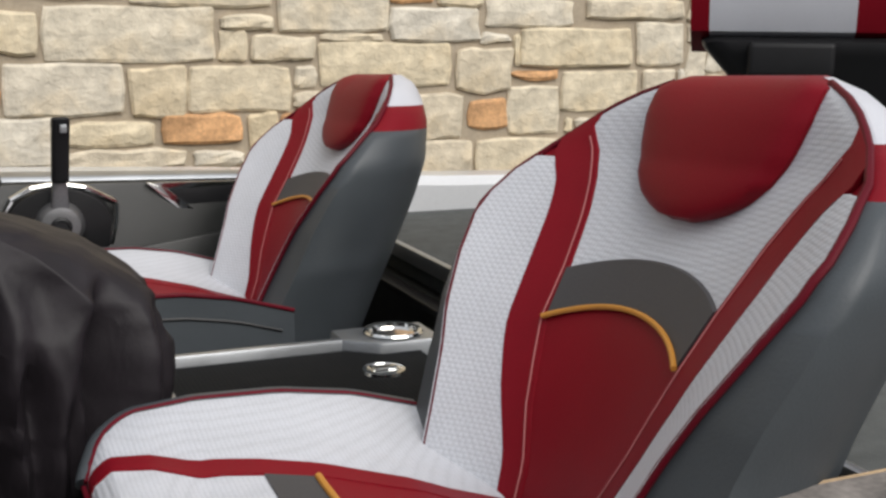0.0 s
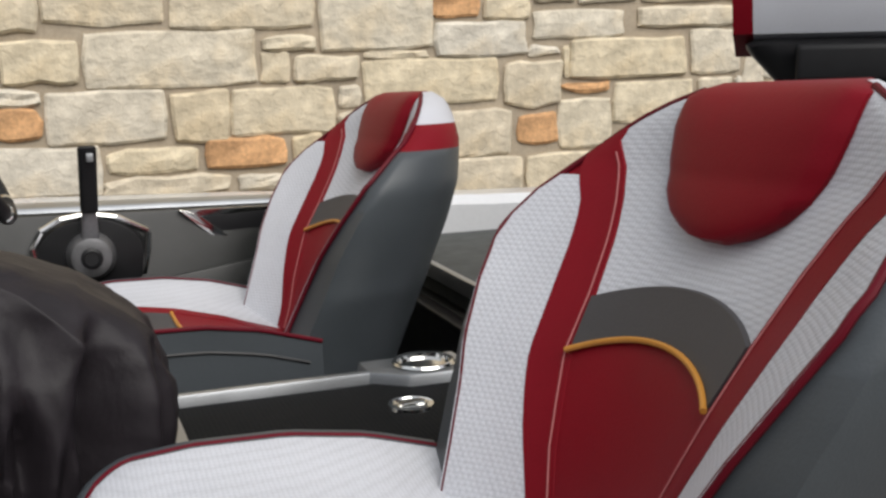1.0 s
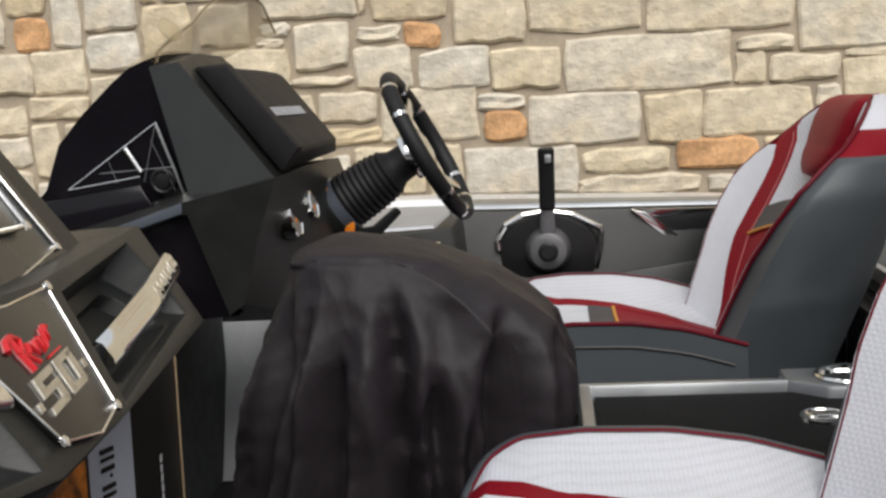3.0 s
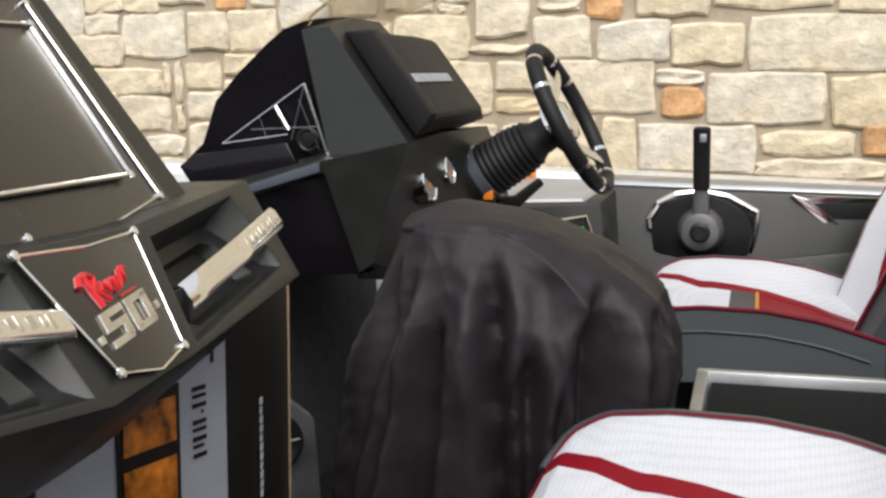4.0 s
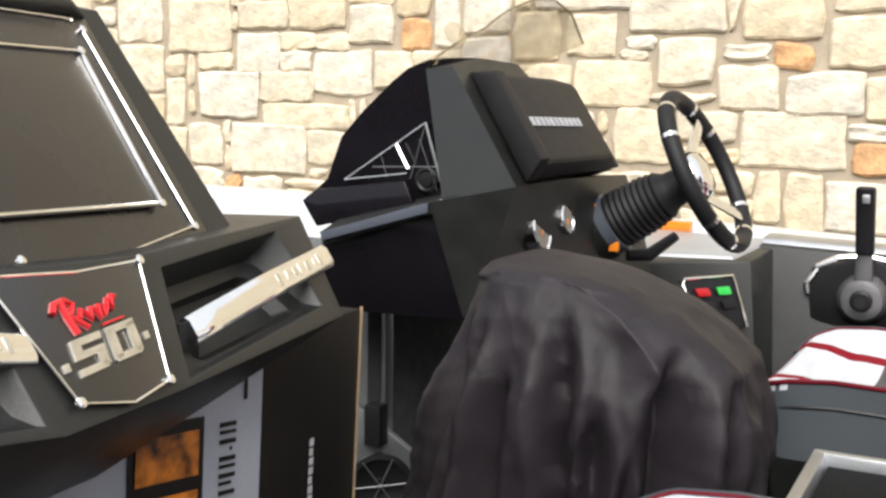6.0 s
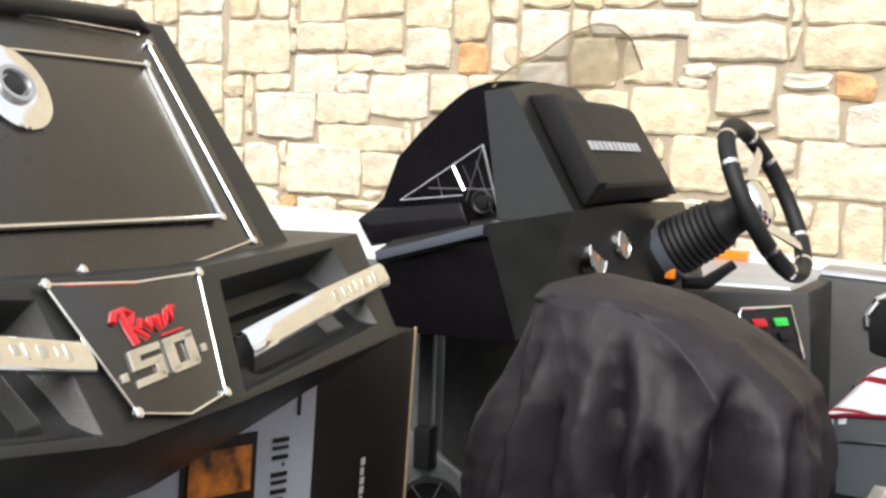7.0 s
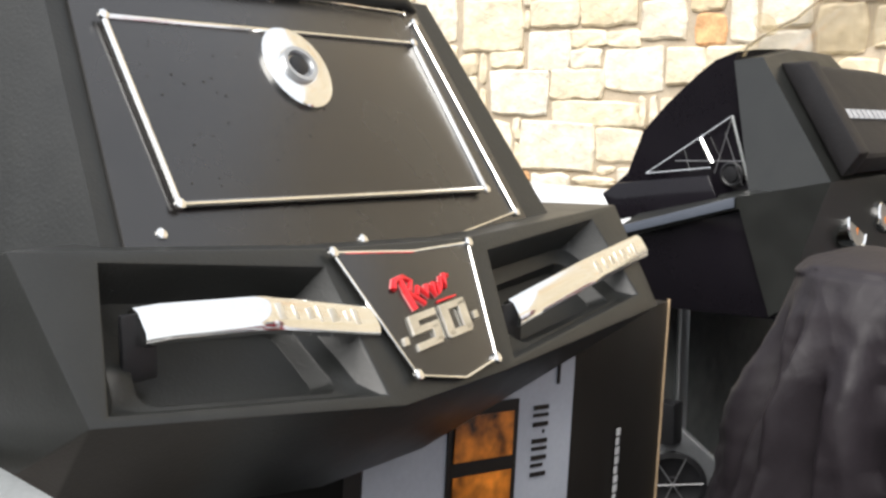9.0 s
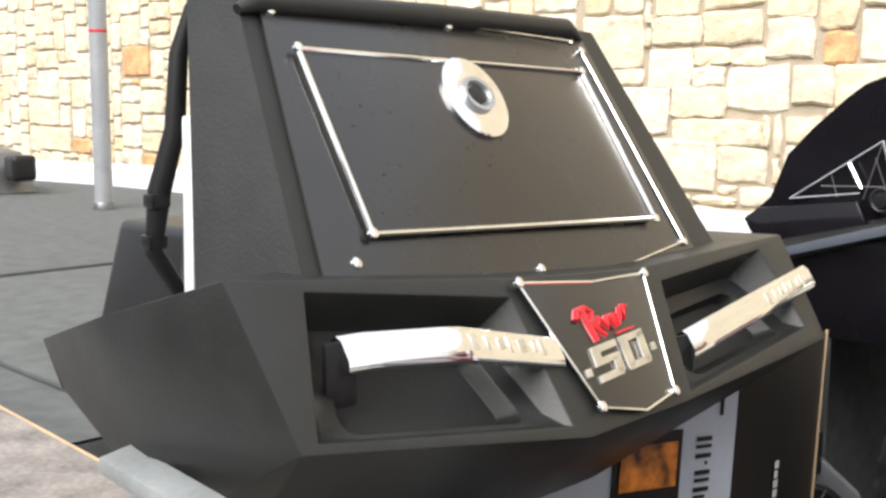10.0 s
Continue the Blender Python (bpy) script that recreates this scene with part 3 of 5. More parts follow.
near_seat = bucket_seat()
far_seat = copy_thing(near_seat, pose(0.177, CY + 1.055, 1.247, -2.65, 0, 0))
near_seat.matrix_basis = pose(0.175, CY - 0.008, 1.292, -2.65, 0, 0)

# ---- step box between the seats ----
step = thing("centre_box", "black centre box with a silver rim between the seats", "storage box", at=(0.3, 1.65, 0.94))
part("body", box((0.045, 1.40, 0.94), (0.60, 1.86, 1.315), 0.006), GEL, step)
part("rim", join(hexa([(0.030, 1.774, 1.30), (0.33, 1.774, 1.30), (0.33, 1.800, 1.30), (0.030, 1.800, 1.30)],
                      [(0.036, 1.778, 1.341), (0.33, 1.778, 1.341), (0.33, 1.792, 1.341), (0.036, 1.792, 1.341)], 0.005),
                 hexa([(0.31, 1.774, 1.30), (0.36, 1.735, 1.30), (0.46, 1.735, 1.30), (0.46, 1.84, 1.30), (0.31, 1.84, 1.30)],
                      [(0.315, 1.778, 1.3415), (0.362, 1.740, 1.3415), (0.455, 1.740, 1.3415), (0.455, 1.834, 1.3415), (0.315, 1.834, 1.3415)], 0.005),
                 hexa([(0.028, 1.40, 1.10), (0.060, 1.40, 1.10), (0.060, 1.80, 1.10), (0.028, 1.80, 1.10)],
                      [(0.036, 1.40, 1.340), (0.052, 1.40, 1.340), (0.052, 1.79, 1.340), (0.036, 1.79, 1.340)], 0.004)), SATIN, step, "brushed silver rim")
part("tray", box((0.056, 1.40, 1.314), (0.42, 1.774, 1.326), 0.002), NONSLIP, step, "black non-slip lid")
part("cup_holder", lathe([(0.041, 0.0), (0.044, 0.003), (0.042, 0.006), (0.037, 0.005), (0.035, -0.004), (0.033, -0.004)], (0.395, 1.785, 1.342), (0, 0, 1), 32), CHROME, step, "chrome cup holder ring")
part("cup_well", lathe([(0.0345, -0.0035), (0.0345, -0.001)], (0.395, 1.785, 1.342), (0, 0, 1), 32), BLACK_METAL, step, "dark cup well")
part("latch", join(lathe([(0.030, 0.0), (0.029, 0.004), (0.023, 0.005), (0.021, 0.002)], (0.335, 1.66, 1.326), (0, 0, 1), 28),
                   box((0.318, 1.654, 1.327), (0.352, 1.666, 1.335), 0.002)), CHROME, step, "chrome flush latch")

# ---- throttle ----
throttle = thing("throttle_control", "black lever throttle in a chrome-trimmed pod", "throttle", at=(0.0, 2.55, 1.30))
TH = Vector((0.0, 2.525, 1.40))
pod = [(math.cos(a) * 0.105, math.sin(a) * 0.075) for a in np.linspace(0, math.pi, 15)] + [(-0.10, -0.05), (-0.07, -0.075), (0.07, -0.075), (0.10, -0.05)]
part("pod", hexa([(TH.x + x, 2.60, TH.z + z) for x, z in pod], [(TH.x + x * 0.92, 2.545, TH.z + z * 0.92) for x, z in pod], 0.004), BLACK, throttle)
arc = [(-0.100, 0.0), (-0.103, 0.020), (-0.085, 0.05), (-0.05, 0.070), (0.0, 0.077), (0.05, 0.067), (0.107, 0.035), (0.105, 0.0), (0.095, -0.045)]
rim_pts = [Vector((TH.x + x, 2.548 + 0.12 * max(0, x), TH.z + z)) for x, z in arc]
part("pod_trim", join(*[tube([a, b], 0.0065, 8) for a, b in zip(rim_pts, rim_pts[1:])]), CHROME, throttle, "chrome trim")
part("hub", lathe([(0.046, 0.0), (0.045, 0.02), (0.036, 0.034), (0.024, 0.037)], (0, 2.548, 1.40), (0, -1, 0), 32), BLACK_METAL, throttle, "grey metal hub")
part("hub_cap", lathe([(0.020, 0.0), (0.020, 0.006), (0.014, 0.008), (0.013, 0.005)], (0, 2.512, 1.40), (0, -1, 0), 24), BLACK, throttle)
part("arm", hexa([(-0.018, 2.52, 1.42), (0.018, 2.52, 1.42), (0.018, 2.545, 1.42), (-0.018, 2.545, 1.42)],
                 [(-0.011, 2.50, 1.50), (0.013, 2.50, 1.50), (0.013, 2.52, 1.50), (-0.011, 2.52, 1.50)], 0.005), BLACK_METAL, throttle, "grey metal arm")
part("grip", hexa([(-0.014, 2.492, 1.485), (0.017, 2.492, 1.485), (0.017, 2.525, 1.485), (-0.014, 2.525, 1.485)],
                  [(-0.013, 2.43, 1.612), (0.019, 2.43, 1.612), (0.019, 2.465, 1.612), (-0.013, 2.465, 1.612)], 0.007, 3), RUBBER, throttle)
part("trim_button", box((0.0, 2.428, 1.585), (0.012, 2.44, 1.60), 0.002), SATIN, throttle)
# ---- passenger console ----
K = 0.68  # slope of its aft faces


def p1(y, z, out=0.0):
    return Vector((-0.40 - K * (z - 1.69) - 0.035 * (y - 0.86), y, z)) + out * Vector((0.827, 0, 0.562))


def p2(y, z, out=0.0):
    return Vector((-0.343 - K * (z - 1.656) - 0.055 * max(0.0, y - 0.87), y, z)) + out * Vector((0.827, 0, 0.562))


pc = thing("passenger_console", "charcoal passenger console with a bronze glovebox lid", "boat console", at=(-0.6, 0.93, 0.94))
# upper housing, narrowing towards the bow
face = [p1(0.706, 1.655), p1(1.180, 1.640), p1(1.156, 1.847), p1(0.750, 1.858)]
back = [(-0.62, 0.80, 1.50), (-0.62, 1.15, 1.50), (-0.64, 1.10, 1.846), (-0.64, 0.80, 1.850)]
mid = [(-0.475, 0.690, 1.640), (-0.50, 1.190, 1.625), (-0.545, 1.148, 1.853), (-0.540, 0.730, 1.860)]
part("housing", bevel(loft([face, mid, back]), 0.007, 3), GEL, pc, "charcoal textured shell")
part("back_shell", hexa([(-0.615, 0.776, 1.62), (-0.615, 1.15, 1.62), (-0.63, 1.15, 1.62), (-0.63, 0.776, 1.62)], [(-0.615, 0.778, 1.772), (-0.615, 1.12, 1.772), (-0.63, 1.12, 1.772), (-0.63, 0.778, 1.772)], 0.004), WHITE_GEL, pc, "white gelcoat back shell")
part("top_rim", tube([p1(0.745, 1.846, 0.002), p1(0.76, 1.851, 0.004), p1(0.94, 1.849, 0.005), p1(1.110, 1.846, 0.005), p1(1.128, 1.838, 0.002)], [0.004, 0.009, 0.010, 0.009, 0.004], 10), GEL, pc)
part("face_panel", slab([p1(0.722, 1.664), p1(1.138, 1.646), p1(1.128, 1.838), p1(0.764, 1.852)], 0.004, 0.001), PANEL, pc, "dark bronze panel")
part("panel_trim", join(*[tube([p1(*a, 0.005), p1(*b, 0.005)], 0.0012, 6) for a, b in (((1.124, 1.661), (1.116, 1.824)), ((1.124, 1.661), (1.00, 1.648)), ((1.110, 1.834), (0.958, 1.843)), ((0.944, 1.843), (0.778, 1.848)))]), CHROME, pc, "thin chrome trim")
for y, z in ((1.125, 1.661), (0.754, 1.680), (0.926, 1.659), (1.117, 1.826), (0.771, 1.845), (0.951, 1.842)):
    part("bolt", lathe([(0.0042, 0), (0.0038, 0.002), (0.002, 0.003)], p1(y, z, 0.004), (0.827, 0, 0.562), 12), CHROME, pc)
lid = part("glovebox_lid", slab([p1(0.773, 1.694, 0.004), p1(1.092, 1.680, 0.004), p1(1.093, 1.804, 0.004), p1(0.777, 1.816, 0.004)], 0.005, 0.0015), PANEL, pc, "dark bronze lid with specks of water")
lq = [p1(0.773, 1.694, 0.0095), p1(1.092, 1.680, 0.0095), p1(1.093, 1.804, 0.0095), p1(0.777, 1.816, 0.0095)]
for a, b in zip(lq, lq[1:] + lq[:1]):
    part("lid_trim", tube([a, b], 0.0021, 8), CHROME, lid, "chrome trim")
for c in lq:
    part("lid_bolt", lathe([(0.0042, 0), (0.0038, 0.0022), (0.002, 0.003)], c, (0.827, 0, 0.562), 12), CHROME, lid)
rs = random.Random(3)
for k in range(46):
    y, z = 0.79 + 0.16 * rs.random() ** 1.6, 1.70 + 0.10 * rs.random()
    r_ = 0.0006 + 0.0009 * rs.random()
    part("droplet", lathe([(r_, 0), (r_ * 0.8, r_ * 0.4), (r_ * 0.3, r_ * 0.6)], p1(y, z, 0.0088), (0.827, 0, 0.562), 7), DROP, lid)
# oval latch
N1 = Vector((0.827, 0, 0.562))
LC = p1(0.934, 1.781, 0.0095)
U1, V1 = Vector((0, 1, 0)), Vector((-0.562, 0, 0.827))


def oval(c, a, b, n, out=0.0, skew=0.0):
    return [c + N1 * out + U1 * (a * math.cos(t) + skew * math.sin(t)) + V1 * (b * math.sin(t)) for t in (2 * math.pi * k / n for k in range(n))]


part("latch_plate", loft([oval(LC, 0.031, 0.037, 32), oval(LC, 0.031, 0.037, 32, 0.003), oval(LC, 0.028, 0.034, 32, 0.005), oval(LC, 0.016, 0.016, 32, 0.004)], caps=True), CHROME, lid, "chrome latch")
part("latch_ring", loft([oval(LC, 0.016, 0.016, 28, 0.004), oval(LC, 0.0155, 0.0155, 28, 0.008), oval(LC, 0.012, 0.012, 28, 0.008), oval(LC, 0.010, 0.010, 28, 0.003)]), SATIN, lid)
part("keyhole", lathe([(0.0085, 0), (0.0085, 0.006), (0.004, 0.007)], LC, N1, 20), BLACK, lid)

# lower bumper with two pockets and a badge plate
ridge = ((0.638, 1.687), (0.75, 1.676), (0.862, 1.665), (1.008, 1.656), (1.256, 1.660))
keel = ((0.646, 1.598), (0.75, 1.580), (0.868, 1.566), (0.987, 1.566), (1.238, 1.573))


def bumper_shell():
    bm = bmesh.new()
    top = [p2(*ridge[0]), p2(*ridge[2]), p2(*ridge[3]), p2(*ridge[4])]
    bot = [p2(*keel[0]), p2(*keel[2]), p2(*keel[3]), p2(*keel[4])]
    T, B = [bm.verts.new(v) for v in top], [bm.verts.new(v) for v in bot]
    rt = [bm.verts.new(v) for v in ((-0.620, 0.651, 1.611), (-0.479, 0.623, 1.652))]
    rb = [bm.verts.new(v) for v in ((-0.600, 0.655, 1.578), (-0.413, 0.630, 1.533))]
    lt = [bm.verts.new(v) for v in ((-0.445, 1.305, 1.645), (-0.57, 1.295, 1.63))]
    lb = [bm.verts.new(v) for v in ((-0.415, 1.282, 1.558), (-0.55, 1.27, 1.54))]
    row_t, row_b = [*rt, *T, *lt], [*rb, *B, *lb]
    chin = ((0.60, 1.530), (0.64, 1.515), (0.80, 1.490), (1.00, 1.486), (1.15, 1.507), (1.31, 1.535))
    under = [bm.verts.new((v.co.x - (0.085 if k > 1 else 0.06), lerp(v.co.y, 0.93, 0.03 if k > 2 else (0.25, 0.15, 0.06)[k]), min(table(v.co.y, chin), v.co.z - 0.02))) for k, v in enumerate(row_b)]
    deep = [bm.verts.new((-0.60, lerp(v.co.y, 0.93, 0.2 if k > 2 else 0.6), 1.48)) for k, v in enumerate(row_b)]
    over = [bm.verts.new((-0.52 if 0 < k < 7 else -0.60, lerp(v.co.y, 0.93, 0.45 if k < 3 else 0.06), v.co.z + (-0.075 if k < 3 else -0.045 if k > 5 else -0.004))) for k, v in enumerate(row_t)]
    pockets = []
    for k in range(7):
        f = bm.faces.new((row_b[k], row_b[k + 1], row_t[k + 1], row_t[k]))
        if k in (2, 4):
            pockets.append(f)
        bm.faces.new((under[k], under[k + 1], row_b[k + 1], row_b[k]))
        bm.faces.new((deep[k], deep[k + 1], under[k + 1], under[k]))
        bm.faces.new((row_t[k], row_t[k + 1], over[k + 1], over[k]))
    bm.faces.new((row_t[0], over[0], deep[0], under[0], row_b[0]))
    bm.faces.new((row_b[7], under[7], deep[7], over[7], row_t[7]))
    bmesh.ops.recalc_face_normals(bm, faces=bm.faces[:])
    # each pocket: its mouth, deep under the ridge and shallow below, then a rounded hand recess
    mouths = (((0.06, 0.06), (0.955, 0.07), (0.955, 0.88), (0.225, 0.93)), ((0.05, 0.05), (0.90, 0.16), (0.80, 0.92), (0.11, 0.87)))
    for f, mouth in zip(pockets, mouths):
        k = 2 if f is pockets[0] else 4
        quad = [row_b[k].co.copy(), row_b[k + 1].co.copy(), row_t[k + 1].co.copy(), row_t[k].co.copy()]
        mid_ = (sum(p[0] for p in mouth) / 4, sum(p[1] for p in mouth) / 4)
        loop = [row_b[k], row_b[k + 1], row_t[k + 1], row_t[k]]
        bm.faces.remove(f)
        sides = []
        for su, sv, up, low_d, top_d in ((1.0, 1.0, 0.0, 0.0, 0.0), (0.90, 0.86, -0.02, 0.010, 0.036), (0.72, 0.62, -0.06, 0.014, 0.034), (0.66, 0.56, -0.06, 0.030, 0.046)):
            nxt = []
            for q, (a, b) in enumerate(mouth):
                nxt.append(bm.verts.new(bilinear(quad, mid_[0] + (a - mid_[0]) * su, mid_[1] + (b - mid_[1]) * sv + up) - N1 * (low_d if q < 2 else top_d)))
            for q in range(4):
                bm.faces.new((loop[q], loop[(q + 1) % 4], nxt[(q + 1) % 4], nxt[q]))
                if su < 0.8:
                    sides.append((loop[q], nxt[q]))
            loop = nxt
        bm.faces.new(loop)
        bm.edges.ensure_lookup_table()
        bmesh.ops.bevel(bm, geom=[bm.edges.get(p) for p in sides], offset=0.009, segments=3, profile=0.5, affect="EDGES", clamp_overlap=True)
    bmesh.ops.recalc_face_normals(bm, faces=bm.faces[:])
    return bevel(bm, 0.0035, 2, 25)


part("bumper", bumper_shell(), GEL, pc, "charcoal moulded bumper with two hand pockets", angle=35)
plate_q = [p2(0.886, 1.579, 0.001), p2(0.932, 1.569, 0.001), p2(0.974, 1.574, 0.001), p2(1.006, 1.651, 0.001), p2(0.940, 1.652, 0.001), p2(0.860, 1.660, 0.001)]
plate = part("badge_plate", slab(plate_q, 0.004, 0.001), PANEL, pc, "dark bronze badge plate")
pq = [p + N1 * 0.004 for p in plate_q]
for a, b in zip(pq, pq[1:] + pq[:1]):
    part("plate_trim", tube([a, b], 0.0011, 8), CHROME, plate, "chrome trim")
for k in (0, 2, 3, 5):
    part("plate_bolt", lathe([(0.0042, 0), (0.0038, 0.0022), (0.002, 0.003)], pq[k], N1, 12), CHROME, plate)


def on_plate(a, b, out=0.006):
    """A place on the badge plate, a along the rising line of the number and b up it."""
    return p2(0.932 + a + 0.08 * b, 1.604 + b + 0.055 * a, out)


def bar_shape(a0, a1, b0, b1, lean=0.12):
    a0, a1, b0, b1 = 0.86 * a0, 0.86 * a1, 0.82 * b0, 0.82 * b1
    return slab([on_plate(a0 + lean * b0, b0, 0.005), on_plate(a1 + lean * b0, b0, 0.005), on_plate(a1 + lean * b1, b1, 0.005), on_plate(a0 + lean * b1, b1, 0.005)], 0.0025, 0.0006)


# squared digits built from bars: a five and a nought
part("number", join(bar_shape(-0.040, -0.004, 0.0075, 0.0130), bar_shape(-0.040, -0.029, 0.002, 0.009), bar_shape(-0.040, -0.004, -0.0015, 0.0038), bar_shape(-0.015, -0.004, -0.011, 0.001), bar_shape(-0.040, -0.006, -0.0130, -0.0075)), PEWTER, plate, "brushed silver number 5", smooth=False)
part("number", join(bar_shape(0.002, 0.038, 0.0075, 0.0130), bar_shape(0.002, 0.013, -0.0115, 0.0115), bar_shape(0.027, 0.038, -0.0115, 0.0115), bar_shape(0.004, 0.036, -0.0130, -0.0075)), PEWTER, plate, "brushed silver number 0", smooth=False)
for a in (-0.051, 0.047):
    part("dot", bar_shape(a - 0.0035, a + 0.0035, -0.006, 0.000), PEWTER, plate)
# flowing red emblem over the number, with a pale rim
swash = [(-0.034, 0.034), (-0.030, 0.040), (-0.020, 0.041), (-0.014, 0.036), (-0.018, 0.030), (-0.025, 0.028)]
stem = [(-0.024, 0.040), (-0.023, 0.028), (-0.020, 0.014)]
leg = [(-0.021, 0.028), (-0.014, 0.022), (-0.008, 0.016)]
wave = [(-0.013, 0.024), (-0.009, 0.030), (-0.005, 0.026), (-0.003, 0.021), (0.001, 0.029), (0.004, 0.028), (0.006, 0.020), (0.009, 0.029), (0.013, 0.028), (0.012, 0.020), (0.016, 0.024), (0.019, 0.031), (0.021, 0.024), (0.025, 0.033), (0.028, 0.031)]
for nm, line, r0 in (("emblem_swash", swash, 0.0024), ("emblem_stem", stem, 0.0026), ("emblem_leg", leg, 0.0022), ("emblem_wave", wave, 0.0022)):
    part(nm + "_rim", tube([on_plate(1.0 * a - 0.001, 0.78 * b + 0.002, 0.0035) for a, b in line], r0 + 0.0011, 8), STITCH, plate, "pale rim")
    part(nm, tube([on_plate(1.0 * a - 0.001, 0.78 * b + 0.002, 0.0065) for a, b in line], r0, 8), RED_PAINT, plate, "red enamel stroke")
part("emblem_underline", bar_shape(0.004, 0.030, 0.0150, 0.0168), RED_PAINT, plate, "red enamel bar")


def handle(a, b, h, bulge):
    """A flat chrome grab bar bowed out of its pocket."""
    rings = []
    for k in range(26):
        t = k / 25
        y, z = lerp(a[0], b[0], t), lerp(a[1], b[1], t)
        out = bulge * (table(t, ((0, -0.2), (0.08, 0.3), (0.42, 1.2), (0.47, 1.25), (1.0, 0.35)))) - 0.002
        rings.append([p2(y, z - h, out - 0.006), p2(y, z - h, out), p2(y, z - h * 0.6, out + 0.003), p2(y, z + h * 0.6, out + 0.003), p2(y, z + h, out), p2(y, z + h, out - 0.006)])
    return loft(rings)


for a, b in (((0.702, 1.642), (0.872, 1.617)), ((1.034, 1.600), (1.262, 1.622))):
    hd = part("grab_handle", handle(a, b, 0.0095, 0.012), CHROME, pc, "polished chrome grab handle")
    for k, wd in enumerate((0.0030, 0.0012, 0.0026, 0.0010, 0.0034, 0.0014, 0.0022)):
        t = 0.50 + 0.064 * k + 0.008 * (k % 3)
        y, z = lerp(a[0], b[0], t), lerp(a[1], b[1], t)
        o_ = 0.012 * lerp(1.25, 0.35, (t - 0.47) / 0.53) + 0.0006
        hh = 0.0048 - 0.0008 * (k % 3)
        part("raised_mark", slab([p2(y - wd, z - hh, o_), p2(y + wd, z - hh, o_), p2(y + wd, z + hh, o_), p2(y - wd, z + hh, o_)], 0.0010, 0.0004), PEWTER, hd)
    part("mount", box(p2(a[0] - 0.010, a[1] - 0.020, -0.03), p2(a[0] + 0.014, a[1] + 0.006, -0.003), 0.003), BLACK, hd)

# ---- carton under the console ----
carton = thing("carton", "black and grey printed cardboard carton standing on its side", "cardboard box", at=(-0.45, 1.22, 0.94))
c0, c1, c2 = (-0.3685, 1.197), (-0.406, 1.433), (-0.420, 0.95)
c3 = (c1[0] + c2[0] - c0[0], c1[1] + c2[1] - c0[1])
ctop = 1.538
part("box", hexa([(*c, 0.94) for c in (c0, c1, (-0.57, 1.41), (-0.57, 0.96), c2)], [(*c, ctop) for c in (c0, c1, (-0.57, 1.41), (-0.57, 0.96), c2)], 0.002), CARD_BLACK, carton)
fwd = Vector((c2[0] - c0[0], c2[1] - c0[1], 0)).normalized()
nw = Vector((-fwd.y, fwd.x, 0)) if -fwd.y > 0 else Vector((fwd.y, -fwd.x, 0))


def on_white(s, z, out=0.0):
    return Vector((c0[0], c0[1], z)) + fwd * s + nw * out


part("white_face", slab([on_white(0.002, 0.95, 0.0015), on_white(0.002, ctop, 0.0015), on_white(0.235, ctop, 0.0015), on_white(0.235, 0.95, 0.0015)][::-1], 0.0015, 0), CARD_WHITE, carton, "grey white printed side")
part("picture", slab([on_white(0.071, 0.95, 0.004), on_white(0.071, 1.475, 0.004), on_white(0.150, 1.475, 0.004), on_white(0.150, 0.95, 0.004)][::-1], 0.0012, 0), CARD_BLACK, carton, "black printed picture")
for z0, z1 in ((1.425, 1.465), (1.36, 1.412), (1.2, 1.34)):
    part("picture_glow", slab([on_white(0.078, z0, 0.006), on_white(0.078, z1, 0.006), on_white(0.144, z1, 0.006), on_white(0.144, z0, 0.006)][::-1], 0.001, 0), ORANGE, carton, "orange printed patch")
for k, (d0, d1) in enumerate(((0.034, 0.052),) * 5):
    z = 1.466 - 0.0155 * k
    part("print_bar", slab([on_white(d0, z - 0.004, 0.004), on_white(d0, z, 0.004), on_white(d1, z, 0.004), on_white(d1, z - 0.004, 0.004)][::-1], 0.001, 0), CARD_BLACK, carton, "dark printed bar")
    if k < 4:
        part("print_bar", slab([on_white(d0 + 0.004 * (k % 2), z - 0.0105, 0.004), on_white(d0 + 0.004 * (k % 2), z - 0.0075, 0.004), on_white(d1 - 0.012 * (k % 3 == 1), z - 0.0075, 0.004), on_white(d1 - 0.012 * (k % 3 == 1), z - 0.0105, 0.004)][::-1], 0.001, 0), CARD_BLACK, carton, "dark printed bar")
part("print_line", slab([on_white(0.022, 1.484, 0.004), on_white(0.022, 1.515, 0.004), on_white(0.025, 1.515, 0.004), on_white(0.025, 1.484, 0.004)][::-1], 0.001, 0), CARD_BLACK, carton)
side = Vector((c1[0] - c0[0], c1[1] - c0[1], 0)).normalized()
for k in range(11):
    z = 1.412 - 0.0098 * k
    a = Vector((c0[0], c0[1], z)) + side * 0.105 + Vector((0.003, 0, 0))
    part("print_bar", slab([a, a + side * (0.009 - 0.002 * (k % 3 == 1)), a + side * (0.009 - 0.002 * (k % 3 == 1)) + Vector((0, 0, 0.0072)), a + Vector((0, 0, 0.0072))], 0.001, 0), PRINT, carton, "white printed bar")
part("raw_edge", box((c1[0] - 0.001, c1[1] - 0.001, 0.95), (c1[0] + 0.0015, c1[1] + 0.0015, ctop + 0.002), 0.0004), CARD_RAW, carton, "torn brown cardboard edge")

# the carton leans on what stands behind it
carton.location += Vector((0, -0.045, 0.016))
carton.rotation_euler = (radians(-4.6), 0, 0)

